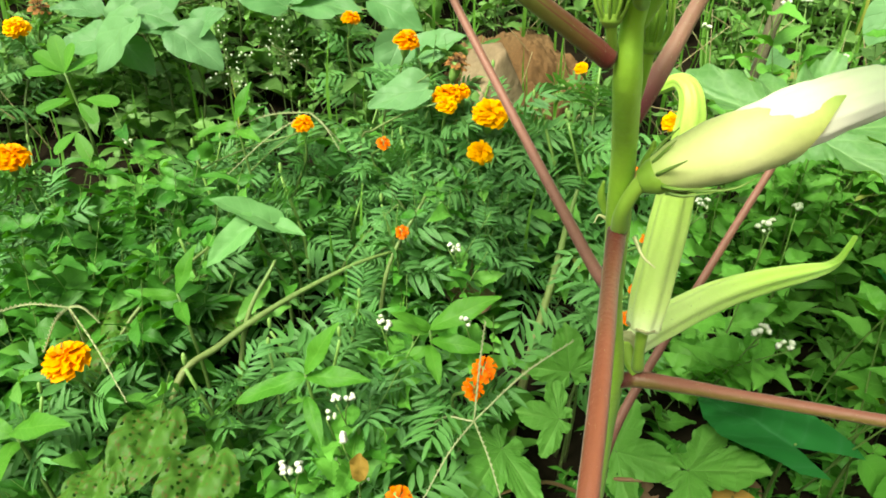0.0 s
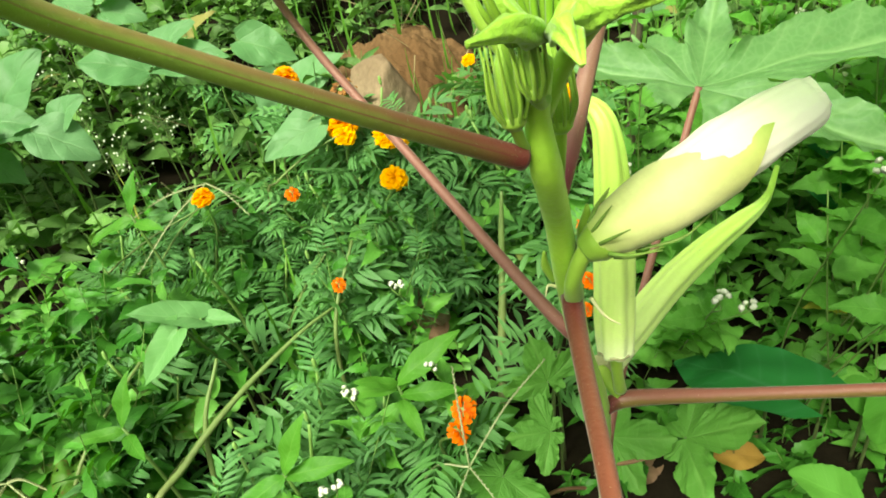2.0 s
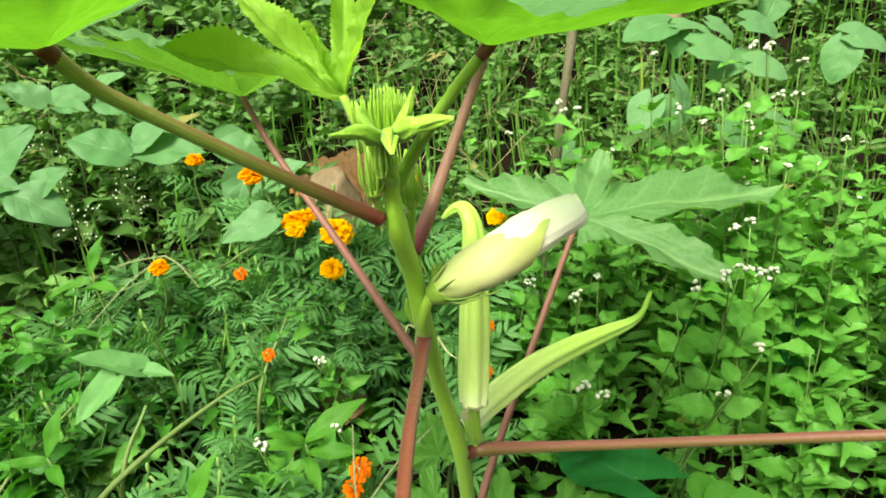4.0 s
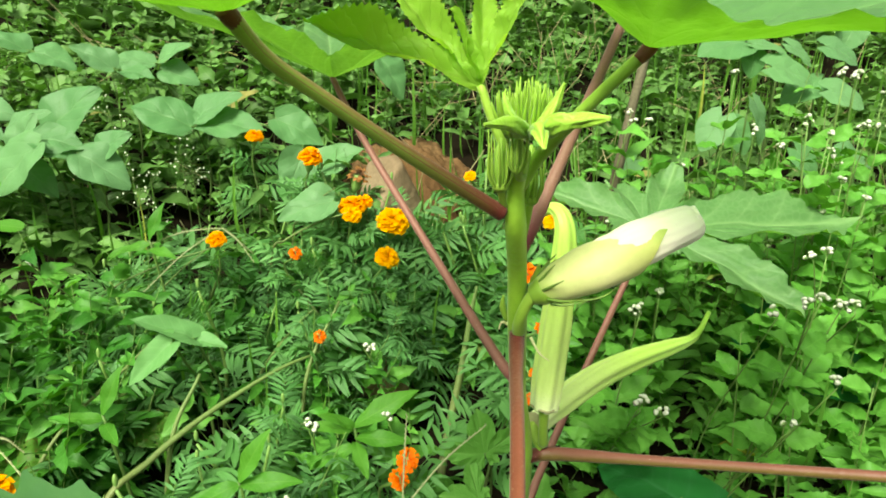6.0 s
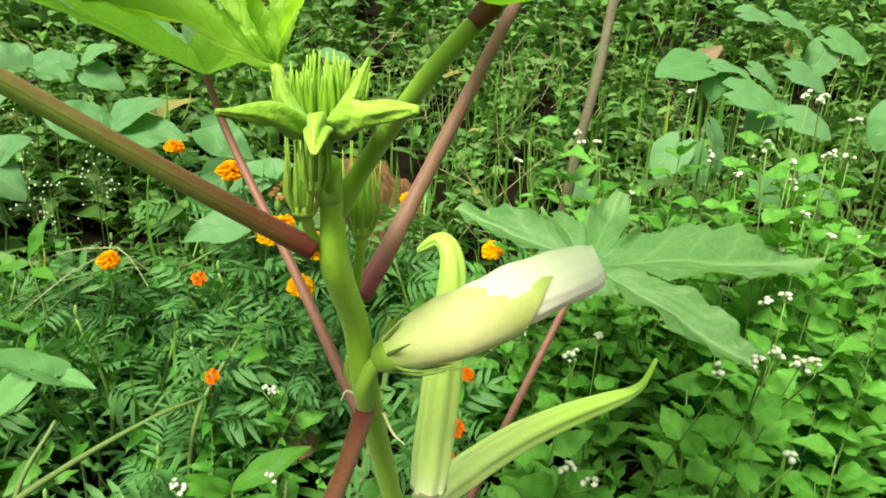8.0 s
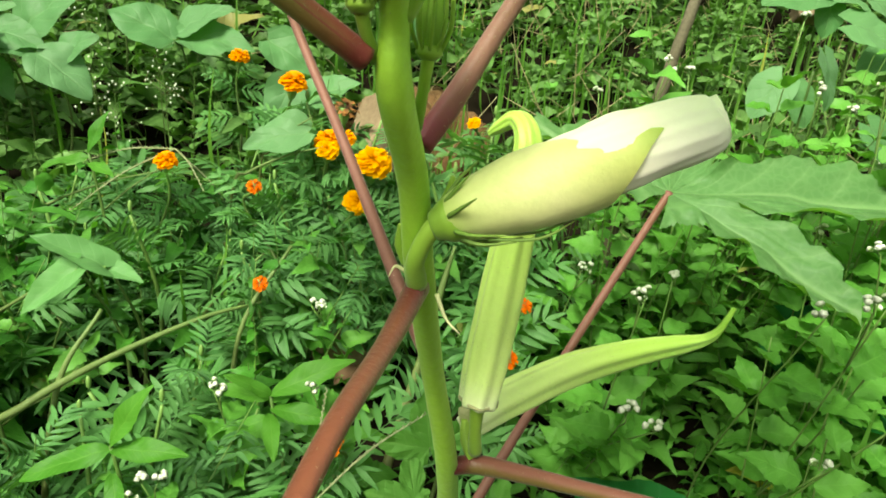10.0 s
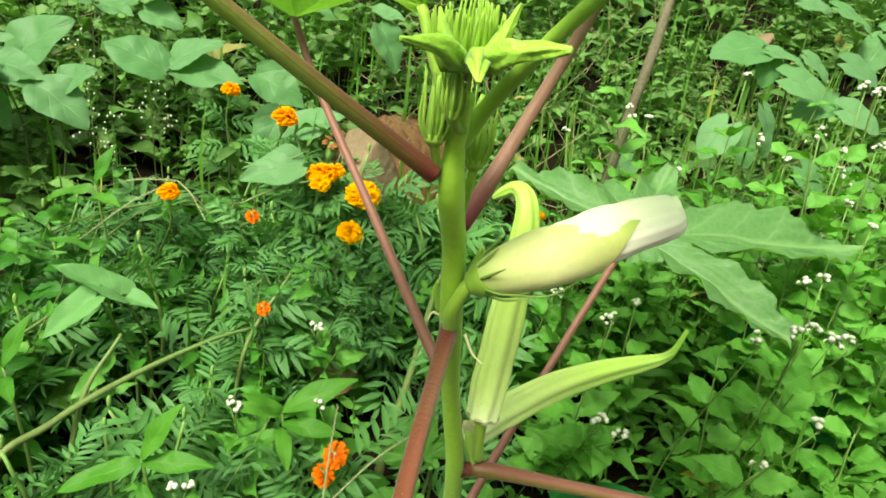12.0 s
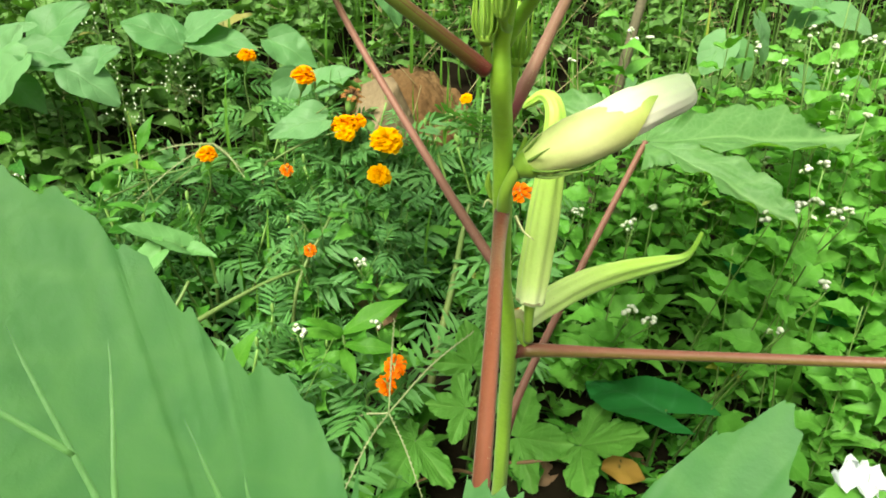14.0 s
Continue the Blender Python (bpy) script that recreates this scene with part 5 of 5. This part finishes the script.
# leaves with insect holes, low in the bed
chewed = blade(34, 0.40, 0.5, 0.7, 0.1, 0.12, heart=0.08, sides=12, wave=0.03, crumple=0.12, seed=3)
gaps = random.Random(21)
chewed = (chewed[0], chewed[1][[gaps.random() > 0.055 for q in chewed[1]]], chewed[2])
HOLED = mesh_of("leaf", chewed, HOLED_LEAF)
for at, along, size, face in (((-0.136, 0.482, 0.228), (-0.15, -0.8, -0.30), 0.064, (0.1, -0.55, 0.85)), ((-0.165, 0.446, 0.206), (-0.05, -0.8, -0.30), 0.058, (-0.15, -0.5, 0.9)), ((-0.093, 0.458, 0.211), (-0.1, -0.8, -0.30), 0.068, (0.2, -0.5, 0.9)), ((-0.17, 0.66, 0.225), (0.8, -0.5, 0.0), 0.055, (0.0, -0.5, 0.9)), ((-0.25, 0.60, 0.245), (0.3, -0.9, -0.2), 0.08, (0.1, -0.4, 0.9))):
    heart_leaf(at, along, size, rng, face, HOLED, "large dull green leaf pitted with insect holes", "pitted_leaf_weed", "weed", "pitted broad leaves")

# taro and lobed gourd leaves near the okra's foot
TARO = mesh_of("leaf", blade(22, 0.42, 0.34, 0.95, 0.12, 0.05, heart=0.44, sides=4, wave=0.012, crumple=0.05, seed=8), TARO_LEAF)
heart_leaf((0.330, 0.512, 0.200), (-0.046, 0.078, -0.009), 0.094, rng, (-0.11, 0.05, 1.0), TARO, "large smooth blue-green taro leaf near the ground", "taro_plant", "taro", "taro leaves")
heart_leaf((0.505, 0.66, 0.275), (0.7, -0.3, -0.3), 0.12, rng, (0.1, -0.7, 0.7), TARO, "large smooth blue-green taro leaf near the ground", "taro_plant", "taro", "taro leaves")
GOURD = mesh_of("leaf", palmate([(0, 1.0, 50), (-70, 0.92, 46), (70, 0.92, 46), (-130, 0.36, 50), (130, 0.36, 50)], 1.0, cup=0.05, fold=0.08, crinkle=0.08, teeth=0.08, tooth_count=30, floor=0.30, gap=14, nth=190, nr=7, seed=3), GOURD_LEAF)
for at, along, size, face in (((0.264, 0.536, 0.152), (0.051, -0.041, 0.033), 0.070, (-0.45, -0.12, 0.9)), ((0.2145, 0.576, 0.137), (0.037, -0.0285, 0.0105), 0.060, (-0.6, -0.75, 0.35)), ((0.1639, 0.5475, 0.2333), (-0.15, 0.1, 0.9), 0.044, (0.1, -0.8, 0.55)),
                              ((0.156, 0.5299, 0.2008), (-0.8, -0.1, 0.2), 0.038, (0.1, -0.8, 0.55)), ((0.112, 0.53, 0.170), (-0.4, -0.6, -0.3), 0.058, (0.1, -0.8, 0.55))):
    heart_leaf(at, along, size, rng, face, GOURD, "lobed light green gourd leaf beside the okra's foot", "gourd_vine", "vine", "lobed gourd leaves")

# single broad leaves low beside the taro
BROAD = mesh_of("leaf", blade(18, 0.30, 0.55, 0.8, 0.18, 0.15, sides=4, teeth=0.05, wave=0.02, crumple=0.05, seed=9), leaf_material("broad_weed_leaf", (0.042, 0.150, 0.016), (0.092, 0.262, 0.036), (0.12, 0.30, 0.05), (0.16, 0.48, 0.02), 0.3, 0.45, 8.0, unit=True, vein_amount=0.35))
for at, along, size, face in (((0.347, 0.440, 0.140), (-0.045, 0.010, 0.045), 0.060, (0.3, -0.7, 0.7)), ((0.392, 0.470, 0.196), (0.046, -0.020, -0.030), 0.054, (0.1, -0.7, 0.7)), ((0.392, 0.480, 0.205), (-0.012, -0.012, -0.060), 0.052, (-0.2, -0.8, 0.6)), ((0.475, 0.430, 0.170), (-0.055, -0.015, -0.028), 0.080, (0.0, -0.6, 0.8)), ((0.372, 0.500, 0.200), (0.03, -0.01, -0.035), 0.046, (0.1, -0.8, 0.5))):
    heart_leaf(at, along, size, rng, face, BROAD, "broad light green weed leaf low beside the taro", "broad_leaved_weed", "weed", "broad low leaves")

for at, along, size, mat in (((0.284, 0.530, 0.133), (0.045, -0.010, -0.006), 0.044, DEAD_LEAF), ((0.292, 0.575, 0.078), (0.022, 0.004, -0.012), 0.036, DEAD_LEAF), ((0.014, 0.445, 0.226), (-0.1, -0.2, -0.95), 0.024, DEAD_LEAF), ((0.10, 0.70, 0.222), (-0.5, -0.5, -0.2), 0.03, BROWN_LEAF), ((0.222, 0.560, 0.098), (0.6, 0.2, 0.1), 0.040, BROWN_LEAF), ((0.340, 0.560, 0.105), (-0.6, 0.3, 0.05), 0.045, BROWN_LEAF)):
    ob = part("fallen_leaf", moved(blade(12, 0.28, 0.5, 0.8, 0.35, 0.25, wave=0.06, sides=3, crumple=0.10, seed=4), facing((0, 0, 0), along, (0, -0.6, 0.8), size)), mat)
    ob.location = at
    tagged(ob, "curled yellow-brown dead leaf caught in the weeds", "dead leaf", "dead leaves")


# ---- grass heads, stalks, stones, stake, scrap ----
def finger_grass(centre, tips, foot, label="finger grass with four thin straw-coloured seed spikes"):
    f = on_ground(*foot)
    g = thing("finger_grass", f, label, "grass")
    c = Vector(centre) - Vector(f)
    part("stalk", tube([(0, 0, 0), tuple(c * 0.55 + Vector((0.0, 0.01, 0.02))), tuple(c)], [0.0010, 0.0009, 0.0007], 6, 6), GRASS_STALK, g)
    for tip in tips:
        e = Vector(tip) - Vector(f)
        mid = (c + e) / 2 + Vector((0, 0, 0.006))
        line = smooth_line([c, mid, e], 16)
        seeds = [tube([p, p + np.array((0.0008 * (-1) ** i, -0.0006, 0.002))], [0.0007, 0.0003], 4, 1, ends=False) for i, p in enumerate(line[3:])]
        part("spike", joined([tube([c, mid, e], [0.0007, 0.0007, 0.0003], 6, 8)] + seeds), GRASS_STALK, g)
    return g


finger_grass((0.089, 0.490, 0.224), [(0.095, 0.505, 0.297), (0.157, 0.500, 0.287), (0.055, 0.435, 0.195), (0.114, 0.465, 0.160)], (0.02, 0.58))
finger_grass((-0.225, 0.525, 0.287), [(-0.150, 0.458, 0.250), (-0.226, 0.490, 0.268), (-0.196, 0.515, 0.280), (-0.287, 0.520, 0.280)], (-0.28, 0.60))
finger_grass((-0.10, 0.80, 0.392), [(-0.17, 0.73, 0.34), (-0.185, 0.79, 0.375), (-0.06, 0.76, 0.36)], (-0.02, 0.86))


def stalk(points, radii, material, label, category="stalk", name="dry_stalk"):
    base = points[0]
    ob = part(name, tube(rel(points, base), radii, 9, 8, knobs=0.15), material)
    ob.location = base
    return tagged(ob, label, category)


def footed(x, y):
    return (x, y, ground_z(x, y) - 0.004)


stalk([footed(0.118, 0.60), (0.140, 0.650, 0.185), (0.160, 0.672, 0.26), (0.170, 0.680, 0.31), (0.178, 0.685, 0.345)], [0.0050, 0.0042, 0.0036, 0.0028, 0.0015], PALE_STEM, "bare pale green stalk bent beside the okra")
stalk([footed(-0.165, 0.50), (-0.150, 0.52, 0.215), (-0.122, 0.555, 0.242), (-0.080, 0.600, 0.262), (-0.025, 0.645, 0.280), (0.015, 0.675, 0.285)], [0.0026, 0.0029, 0.0029, 0.0025, 0.0018, 0.0012], PALE_STEM, "thick pale stem lying across the bed")
stalk([footed(-0.26, 0.58), (-0.215, 0.57, 0.24), (-0.165, 0.66, 0.29), (-0.14, 0.70, 0.31)], [0.0018, 0.0016, 0.0014, 0.001], PALE_STEM, "thin pale stem leaning over the bed")
stalk([footed(-0.125, 0.56), (-0.11, 0.575, 0.24), (-0.085, 0.60, 0.30)], [0.0025, 0.0022, 0.0014], PALE_STEM, "thin pale stem leaning over the bed")
stalk([footed(-0.01, 0.66), (0.0, 0.66, 0.26), (0.035, 0.70, 0.33)], [0.0024, 0.002, 0.0014], PALE_STEM, "thin pale stem leaning over the bed")
stalk([footed(0.20, 0.59), (0.22, 0.56, 0.12), (0.27, 0.54, 0.14), (0.32, 0.53, 0.165)], [0.0018, 0.0018, 0.0016, 0.001], REDDISH_STEM, "thin reddish vine stem")
stalk([footed(0.19, 0.57), (0.15, 0.54, 0.13), (0.11, 0.50, 0.15)], [0.0018, 0.0016, 0.001], REDDISH_STEM, "thin reddish vine stem")
stalk([footed(0.345, 0.84), (0.362, 0.835, 0.36), (0.377, 0.83, 0.44), (0.386, 0.83, 0.490), (0.393, 0.83, 0.525), (0.403, 0.83, 0.570), (0.409, 0.83, 0.605), (0.416, 0.83, 0.650), (0.428, 0.83, 0.72)], [0.0064, 0.0062, 0.0060, 0.0066, 0.0058, 0.0060, 0.0055, 0.0057, 0.0050], BARK, "rough weathered grey-brown wooden stake in the weeds", "stake", "wooden_stake")

# thin pale stems running through the bed
for low, high, r in (((-0.223, 0.8, 0.329), (-0.111, 0.79, 0.371), 0.0011),
                     ((-0.185, 0.8, 0.311), (-0.111, 0.79, 0.374), 0.001),
                     ((-0.034, 0.82, 0.37), (0.044, 0.81, 0.404), 0.0014),
                     ((-0.017, 0.84, 0.39), (0.029, 0.83, 0.431), 0.0011),
                     ((-0.053, 0.74, 0.246), (0.004, 0.73, 0.312), 0.0016),
                     ((-0.028, 0.73, 0.251), (0.026, 0.72, 0.284), 0.0022),
                     ((-0.033, 0.72, 0.231), (0.015, 0.71, 0.226), 0.0014),
                     ((-0.165, 0.66, 0.203), (-0.142, 0.65, 0.266), 0.001),
                     ((-0.196, 0.66, 0.239), (-0.158, 0.65, 0.268), 0.0019),
                     ((-0.202, 0.7, 0.269), (-0.148, 0.69, 0.231), 0.001),
                     ((-0.175, 0.6, 0.188), (-0.12, 0.59, 0.233), 0.001),
                     ((-0.019, 0.6, 0.168), (0.06, 0.59, 0.161), 0.0014)):
    lead = Vector(low) - (Vector(high) - Vector(low)) * 0.5
    stalk([footed(lead.x, lead.y + 0.02), tuple(Vector(low) * 0.6 + lead * 0.4 - Vector((0, 0, 0.012))), low, tuple((Vector(low) + Vector(high)) / 2 + Vector((0, 0, 0.004))), high], [r * 1.1, r * 1.05, r, r * 0.9, r * 0.55], PALE_STEM, "thin pale stem running through the weeds", "stalk", "pale_stalk")

for at, size, seed, label in (((0.098, 0.945, 0.392), (0.060, 0.045, 0.050), 3, "rough brown stone behind the marigolds"), ((0.065, 0.735, 0.225), (0.04, 0.035, 0.035), 7, "rounded brown stone under the marigolds"), ((0.845, 1.42, 0.645), (0.055, 0.04, 0.03), 33, "grey-brown stone in the bank"), ((-0.62, 1.28, 0.60), (0.06, 0.05, 0.04), 12, "grey-brown stone in the bank")):
    ob = part("stone", rock(size, seed, 40, 0.03), STONE, m=Matrix.Translation(at) @ pose(0, 0, 0, 20, 12, seed * 40))
    tagged(ob, label, "stone")


def earth_heap(x0, x1, y0, y1, rise):
    """Bare earth slumped on the bank: a rough sheet over the ground, its rim sunk into it."""
    n, V, U = 110, [], []
    for i in range(n + 1):
        for j in range(n + 1):
            u, v = j / n, i / n
            x, y = x0 + (x1 - x0) * u, y0 + (y1 - y0) * v
            r = math.hypot(2 * u - 1, 2 * v - 1) + 0.18 * noise.noise(Vector((u * 4, v * 4, 1)))
            h = rise * max(0.0, 1 - r) ** 0.6 if r < 1 else -0.02
            h += 0.020 * noise.noise(Vector((x * 22, y * 22, 3))) + 0.010 * noise.noise(Vector((x * 60, y * 60, 6))) + 0.005 * noise.noise(Vector((x * 150, y * 150, 9)))
            V.append((x, y, ground_z(x, y) + h - 0.012))
            U.append((u, v))
    Q = [(i * (n + 1) + j, i * (n + 1) + j + 1, (i + 1) * (n + 1) + j + 1, (i + 1) * (n + 1) + j) for i in range(n) for j in range(n)]
    ob = part("bare_earth", (np.array(V), np.array(Q), np.array(U)), RED_SOIL)
    return tagged(ob, "bare reddish-brown earth slumped on the bank", "earth")


earth_heap(0.01, 0.26, 1.02, 1.30, 0.075)

crumple = blade(16, 0.22, 0.3, 0.3, 0.2, 0.2, sides=6)
cv = crumple[0].copy()
for i, p in enumerate(cv):
    cv[i][2] += 0.20 * noise.noise(Vector((p[0] * 5, p[1] * 5, 1))) + 0.16 * noise.noise(Vector((p[0] * 14, p[1] * 14, 4)))
    cv[i][0] += 0.35 * noise.noise(Vector((p[1] * 5, 3, p[0] * 5)))
scrap = part("plastic_scrap", mesh_of("plastic_scrap", moved((cv, crumple[1], crumple[2]), facing((0, 0, 0), (0.9, -0.3, -0.16), (-0.1, -0.6, 0.9), 0.052)), PLASTIC, smooth=False), None)
scrap.location = (0.440, 0.442, 0.183)
tagged(scrap, "crumpled scrap of white plastic lying in the weeds", "plastic scrap")


def panicle(at, g):
    """A haze of tiny white flowers on hair-thin stalks."""
    f = on_ground(at[0], at[1] + 0.03)
    plant = thing("panicle_weed", f, "spindly weed with a haze of tiny white flowers", "weed", "spindly white-flowered weeds")
    c = Vector(at) - Vector(f)
    stalks, dots = [tube([(0, 0, 0), tuple(c * 0.5), tuple(c)], [0.0010, 0.0008, 0.0005], 5, 5, ends=False)], []
    for i in range(15):
        s = 0.62 + 0.4 * g.random()
        p = c * s
        e = p + Vector((g.uniform(-0.022, 0.022), g.uniform(-0.018, 0.018), g.uniform(0.0, 0.018)))
        stalks.append(tube([tuple(p), tuple((p + e) / 2 + Vector((0, 0, 0.001))), tuple(e)], [0.0004, 0.0004, 0.0003], 3, 2, ends=False))
        dots.append(moved(lump((0.0012, 0.0012, 0.0015), i, 3, 0.2), Matrix.Translation(e)))
    tagged(part("stalk_spray", joined(stalks), WEED_STEM, plant), kind="stuff")
    tagged(part("floret_spray", joined(dots), WHITE_FLOWER, plant, "tiny white flowers"), kind="stuff")


for at in ((-0.235, 0.92, 0.455), (-0.215, 0.93, 0.435), (-0.20, 1.02, 0.485), (-0.30, 1.05, 0.52), (-0.17, 0.96, 0.455), (-0.33, 1.16, 0.60), (0.012, 0.445, 0.20)):
    panicle(at, rng)


# ---- the undergrowth ----
def shoots(count, area, height, leaf_size, g, pairs=5, droop=0.1, keep=None, up=(-0.1, 1.1), tilt=(1.1, -1.2, 0.9)):
    """Leaf poses and stem runs for many upright shoots on the ground of an area."""
    ms, stems = [], []
    while count > 0:
        x, y = g.uniform(area[0], area[1]), g.uniform(area[2], area[3])
        count -= 1
        if keep and not keep(x, y):
            continue
        h = height * g.uniform(0.45, 1.15)
        lean = Vector((g.uniform(-0.5, 0.5), g.uniform(-0.5, 0.2), 1.0)) * h
        b = Vector(on_ground(x, y))
        stems.append((b, b + lean))
        for i in range(pairs):
            s = 0.28 + 0.72 * i / pairs
            p = b + lean * s
            a = i * 1.57 + g.uniform(-0.4, 0.4)
            for e in (0, math.pi):
                d = Vector((math.cos(a + e), math.sin(a + e), g.uniform(*up) - droop))
                ms.append(np.array(facing(p, d, (g.uniform(-tilt[0], tilt[0]), g.uniform(tilt[1], tilt[2]), 1), leaf_size * (1.25 - 0.6 * s) * g.choice((0.45, 0.7, 0.85, 1.0, 1.2)) * g.uniform(0.85, 1.2))))
    return ms, stems


def thin_stems(stems, r):
    base = tube([(0, 0, 0), (0, 0, 1.0)], [1, 0.6], 4, 1, ends=False)
    out = []
    for a, b in stems:
        m = facing(a, b - a, (0, 1, 0))
        length = (b - a).length
        out.append(np.array(m @ Matrix(((r, 0, 0, 0), (0, 0, length, 0), (0, -r, 0, 0), (0, 0, 0, 1)))))
    return scattered(base, np.array(out))


def stuff(name, t, material, label, category):
    ob = part(name, t, material)
    return tagged(ob, label, category, kind="stuff")


SMALL_OVATE = [blade(11, 0.27, 0.5, 1.25, 0.45, 0.35, teeth=0.18, wave=0.06), blade(7, 0.14, 0.6, 1.0, 0.5, 0.3, wave=0.03), blade(11, 0.32, 0.45, 1.15, 0.3, 0.5, teeth=0.16, wave=0.06)]
g2 = random.Random(11)
stem_runs, bank_runs = [], []


def hollow(x, y):
    """Gaps between the clumps, and the dark hollow at the bank's foot."""
    if x < -0.26 and 0.79 < y < 0.95:
        return True
    return noise.noise(Vector((x * 8.0, y * 8.0, 7.0))) < (-0.30 if x < 0.1 and y < 0.76 else 0.06 if x > 0.33 and y > 0.74 else -0.16)


def open_bed(x, y):
    return not in_clearing(x, y) and not hollow(x, y)


def off_sightline(x, y):
    """Off the wedge opening the camera's view of spread leaf and pod tip."""
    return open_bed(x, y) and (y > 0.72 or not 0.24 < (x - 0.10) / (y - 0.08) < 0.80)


def on_bank(x, y):
    return clear_of_soil(x, y) and not hollow(x, y)


def round_gourd(x, y):
    return not (0.14 < x < 0.40 and 0.42 < y < 0.605)


def clear_of_soil(x, y):
    return not (0.04 < x < 0.23 and 1.0 < y < 1.22)


beds = (
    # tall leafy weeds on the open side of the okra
    (260, (0.21, 1.10, 0.42, 0.86), 0.19, 0.042, 6, off_sightline),
    (60, (0.21, 0.70, 0.42, 0.72), 0.12, 0.036, 4, open_bed),
    (150, (0.26, 1.25, 0.86, 1.25), 0.17, 0.036, 6, open_bed),
    (130, (0.40, 0.76, 0.46, 0.86), 0.33, 0.040, 9, off_sightline),
    # mixed small weeds over the whole bank
    (1350, (-1.25, 1.45, 0.85, 1.75), 0.15, 0.033, 7, on_bank),
    (1700, (-2.3, 2.3, 1.6, 3.2), 0.22, 0.055, 6, None),
    (500, (-3.6, 3.2, 2.9, 4.9), 0.28, 0.11, 6, None),
    (110, (-1.1, 0.10, 0.95, 1.5), 0.15, 0.062, 4, on_bank),
    (60, (0.5, 1.3, 1.0, 1.5), 0.15, 0.058, 4, on_bank),
    (260, (-1.25, 1.45, 0.70, 1.75), 0.05, 0.042, 3, clear_of_soil),
    # broad leaves low on the open side
    (70, (0.44, 0.80, 0.42, 0.64), 0.11, 0.050, 5, open_bed),
    # deep green weeds before the marigolds
    (90, (-0.30, 0.14, 0.42, 0.56), 0.10, 0.036, 5, open_bed),
    # mixed weeds between the marigolds
    (85, (-0.48, 0.21, 0.50, 0.86), 0.17, 0.034, 6, open_bed),
    # low leaves close to the soil
    (300, (-0.75, 0.12, 0.46, 0.95), 0.17, 0.031, 6, open_bed),
    (70, (-0.66, -0.24, 0.48, 0.82), 0.20, 0.046, 6, open_bed),
    (75, (-0.41, -0.18, 0.60, 0.76), 0.19, 0.040, 7, None),
    (110, (0.06, 0.60, 0.40, 0.78), 0.06, 0.032, 3, round_gourd),
    (420, (-0.70, 0.60, 0.30, 0.95), 0.08, 0.034, 4, open_bed),
    (36, (0.10, 0.46, 0.44, 0.66), 0.030, 0.024, 3, None),
    (70, (0.20, 0.56, 0.43, 0.68), 0.035, 0.030, 3, None),
    # shoots before the stake
    (34, (0.34, 0.46, 0.73, 0.80), 0.30, 0.026, 8, None),
)
for bi, (count, area, h, size, pairs, keep) in enumerate(beds):
    ms, st = shoots(count, area, h, size, g2, pairs, keep=keep)
    (bank_runs if area[3] > 1.3 else stem_runs).extend(st)
    pick = [ms[i::3] for i in range(3)]
    # Beds lowest to the soil get the deep green as painted shade.
    stuff("undergrowth", joined([scattered(SMALL_OVATE[i], pick[i]) for i in range(3)]), BANK_MASS if area[3] > 1.24 else DEEP_SHADED_MASS if area[1] < 0.2 or h < 0.04 else WEED_MASS, "dense mixed green weeds with small oval leaves", "undergrowth")
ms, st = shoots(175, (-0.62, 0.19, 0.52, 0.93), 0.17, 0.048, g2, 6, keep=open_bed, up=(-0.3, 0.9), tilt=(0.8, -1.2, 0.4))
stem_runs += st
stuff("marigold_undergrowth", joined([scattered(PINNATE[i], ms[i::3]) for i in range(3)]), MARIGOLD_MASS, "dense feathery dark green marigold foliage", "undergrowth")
stuff("weed_stems", thin_stems(stem_runs, 0.0006), LIGHT_STEM, "thin weed stems under the leaves", "undergrowth")
stuff("weed_stems", thin_stems(bank_runs, 0.0007), WEED_STEM, "thin dark weed stems on the bank", "undergrowth")

grass_poses = []
for i in range(1700):
    x, y = g2.uniform(-1.0, 1.4), g2.choice((g2.uniform(0.45, 1.9), g2.uniform(0.85, 1.5)))
    if (not clear_of_soil(x, y) and i % 4) or (x < 0.0 and i % 3) or in_clearing(x, y):
        continue
    b = Vector(on_ground(x, y))
    a = g2.uniform(0, 2 * math.pi)
    grass_poses.append(np.array(facing(b, (math.cos(a) * 0.9, math.sin(a) * 0.9 - 0.1, 1.0), (math.cos(a), math.sin(a), 0.5), g2.uniform(0.05, 0.16))))
stuff("grass", scattered(blade(6, 0.020, 0.3, 0.7, 0.3, 0.6), grass_poses), GRASS_BLADE, "thin grass blades between the weeds", "grass")
straw = []
for i in range(420):
    x, y = g2.choice((g2.uniform(-0.9, 1.2), g2.uniform(0.1, 0.75))), g2.uniform(0.9, 1.7)
    b = Vector(on_ground(x, y)) + Vector((0, 0, g2.uniform(0.01, 0.12)))
    if not clear_of_soil(x, y) and i % 3:
        continue
    straw.append((b, b + Vector((g2.uniform(-0.08, 0.08), g2.uniform(-0.05, 0.05), g2.uniform(-0.02, 0.10)))))
stuff("straw", thin_stems(straw, 0.0007), STRAW, "dry brown stalks lying in the weeds", "dry stalks")
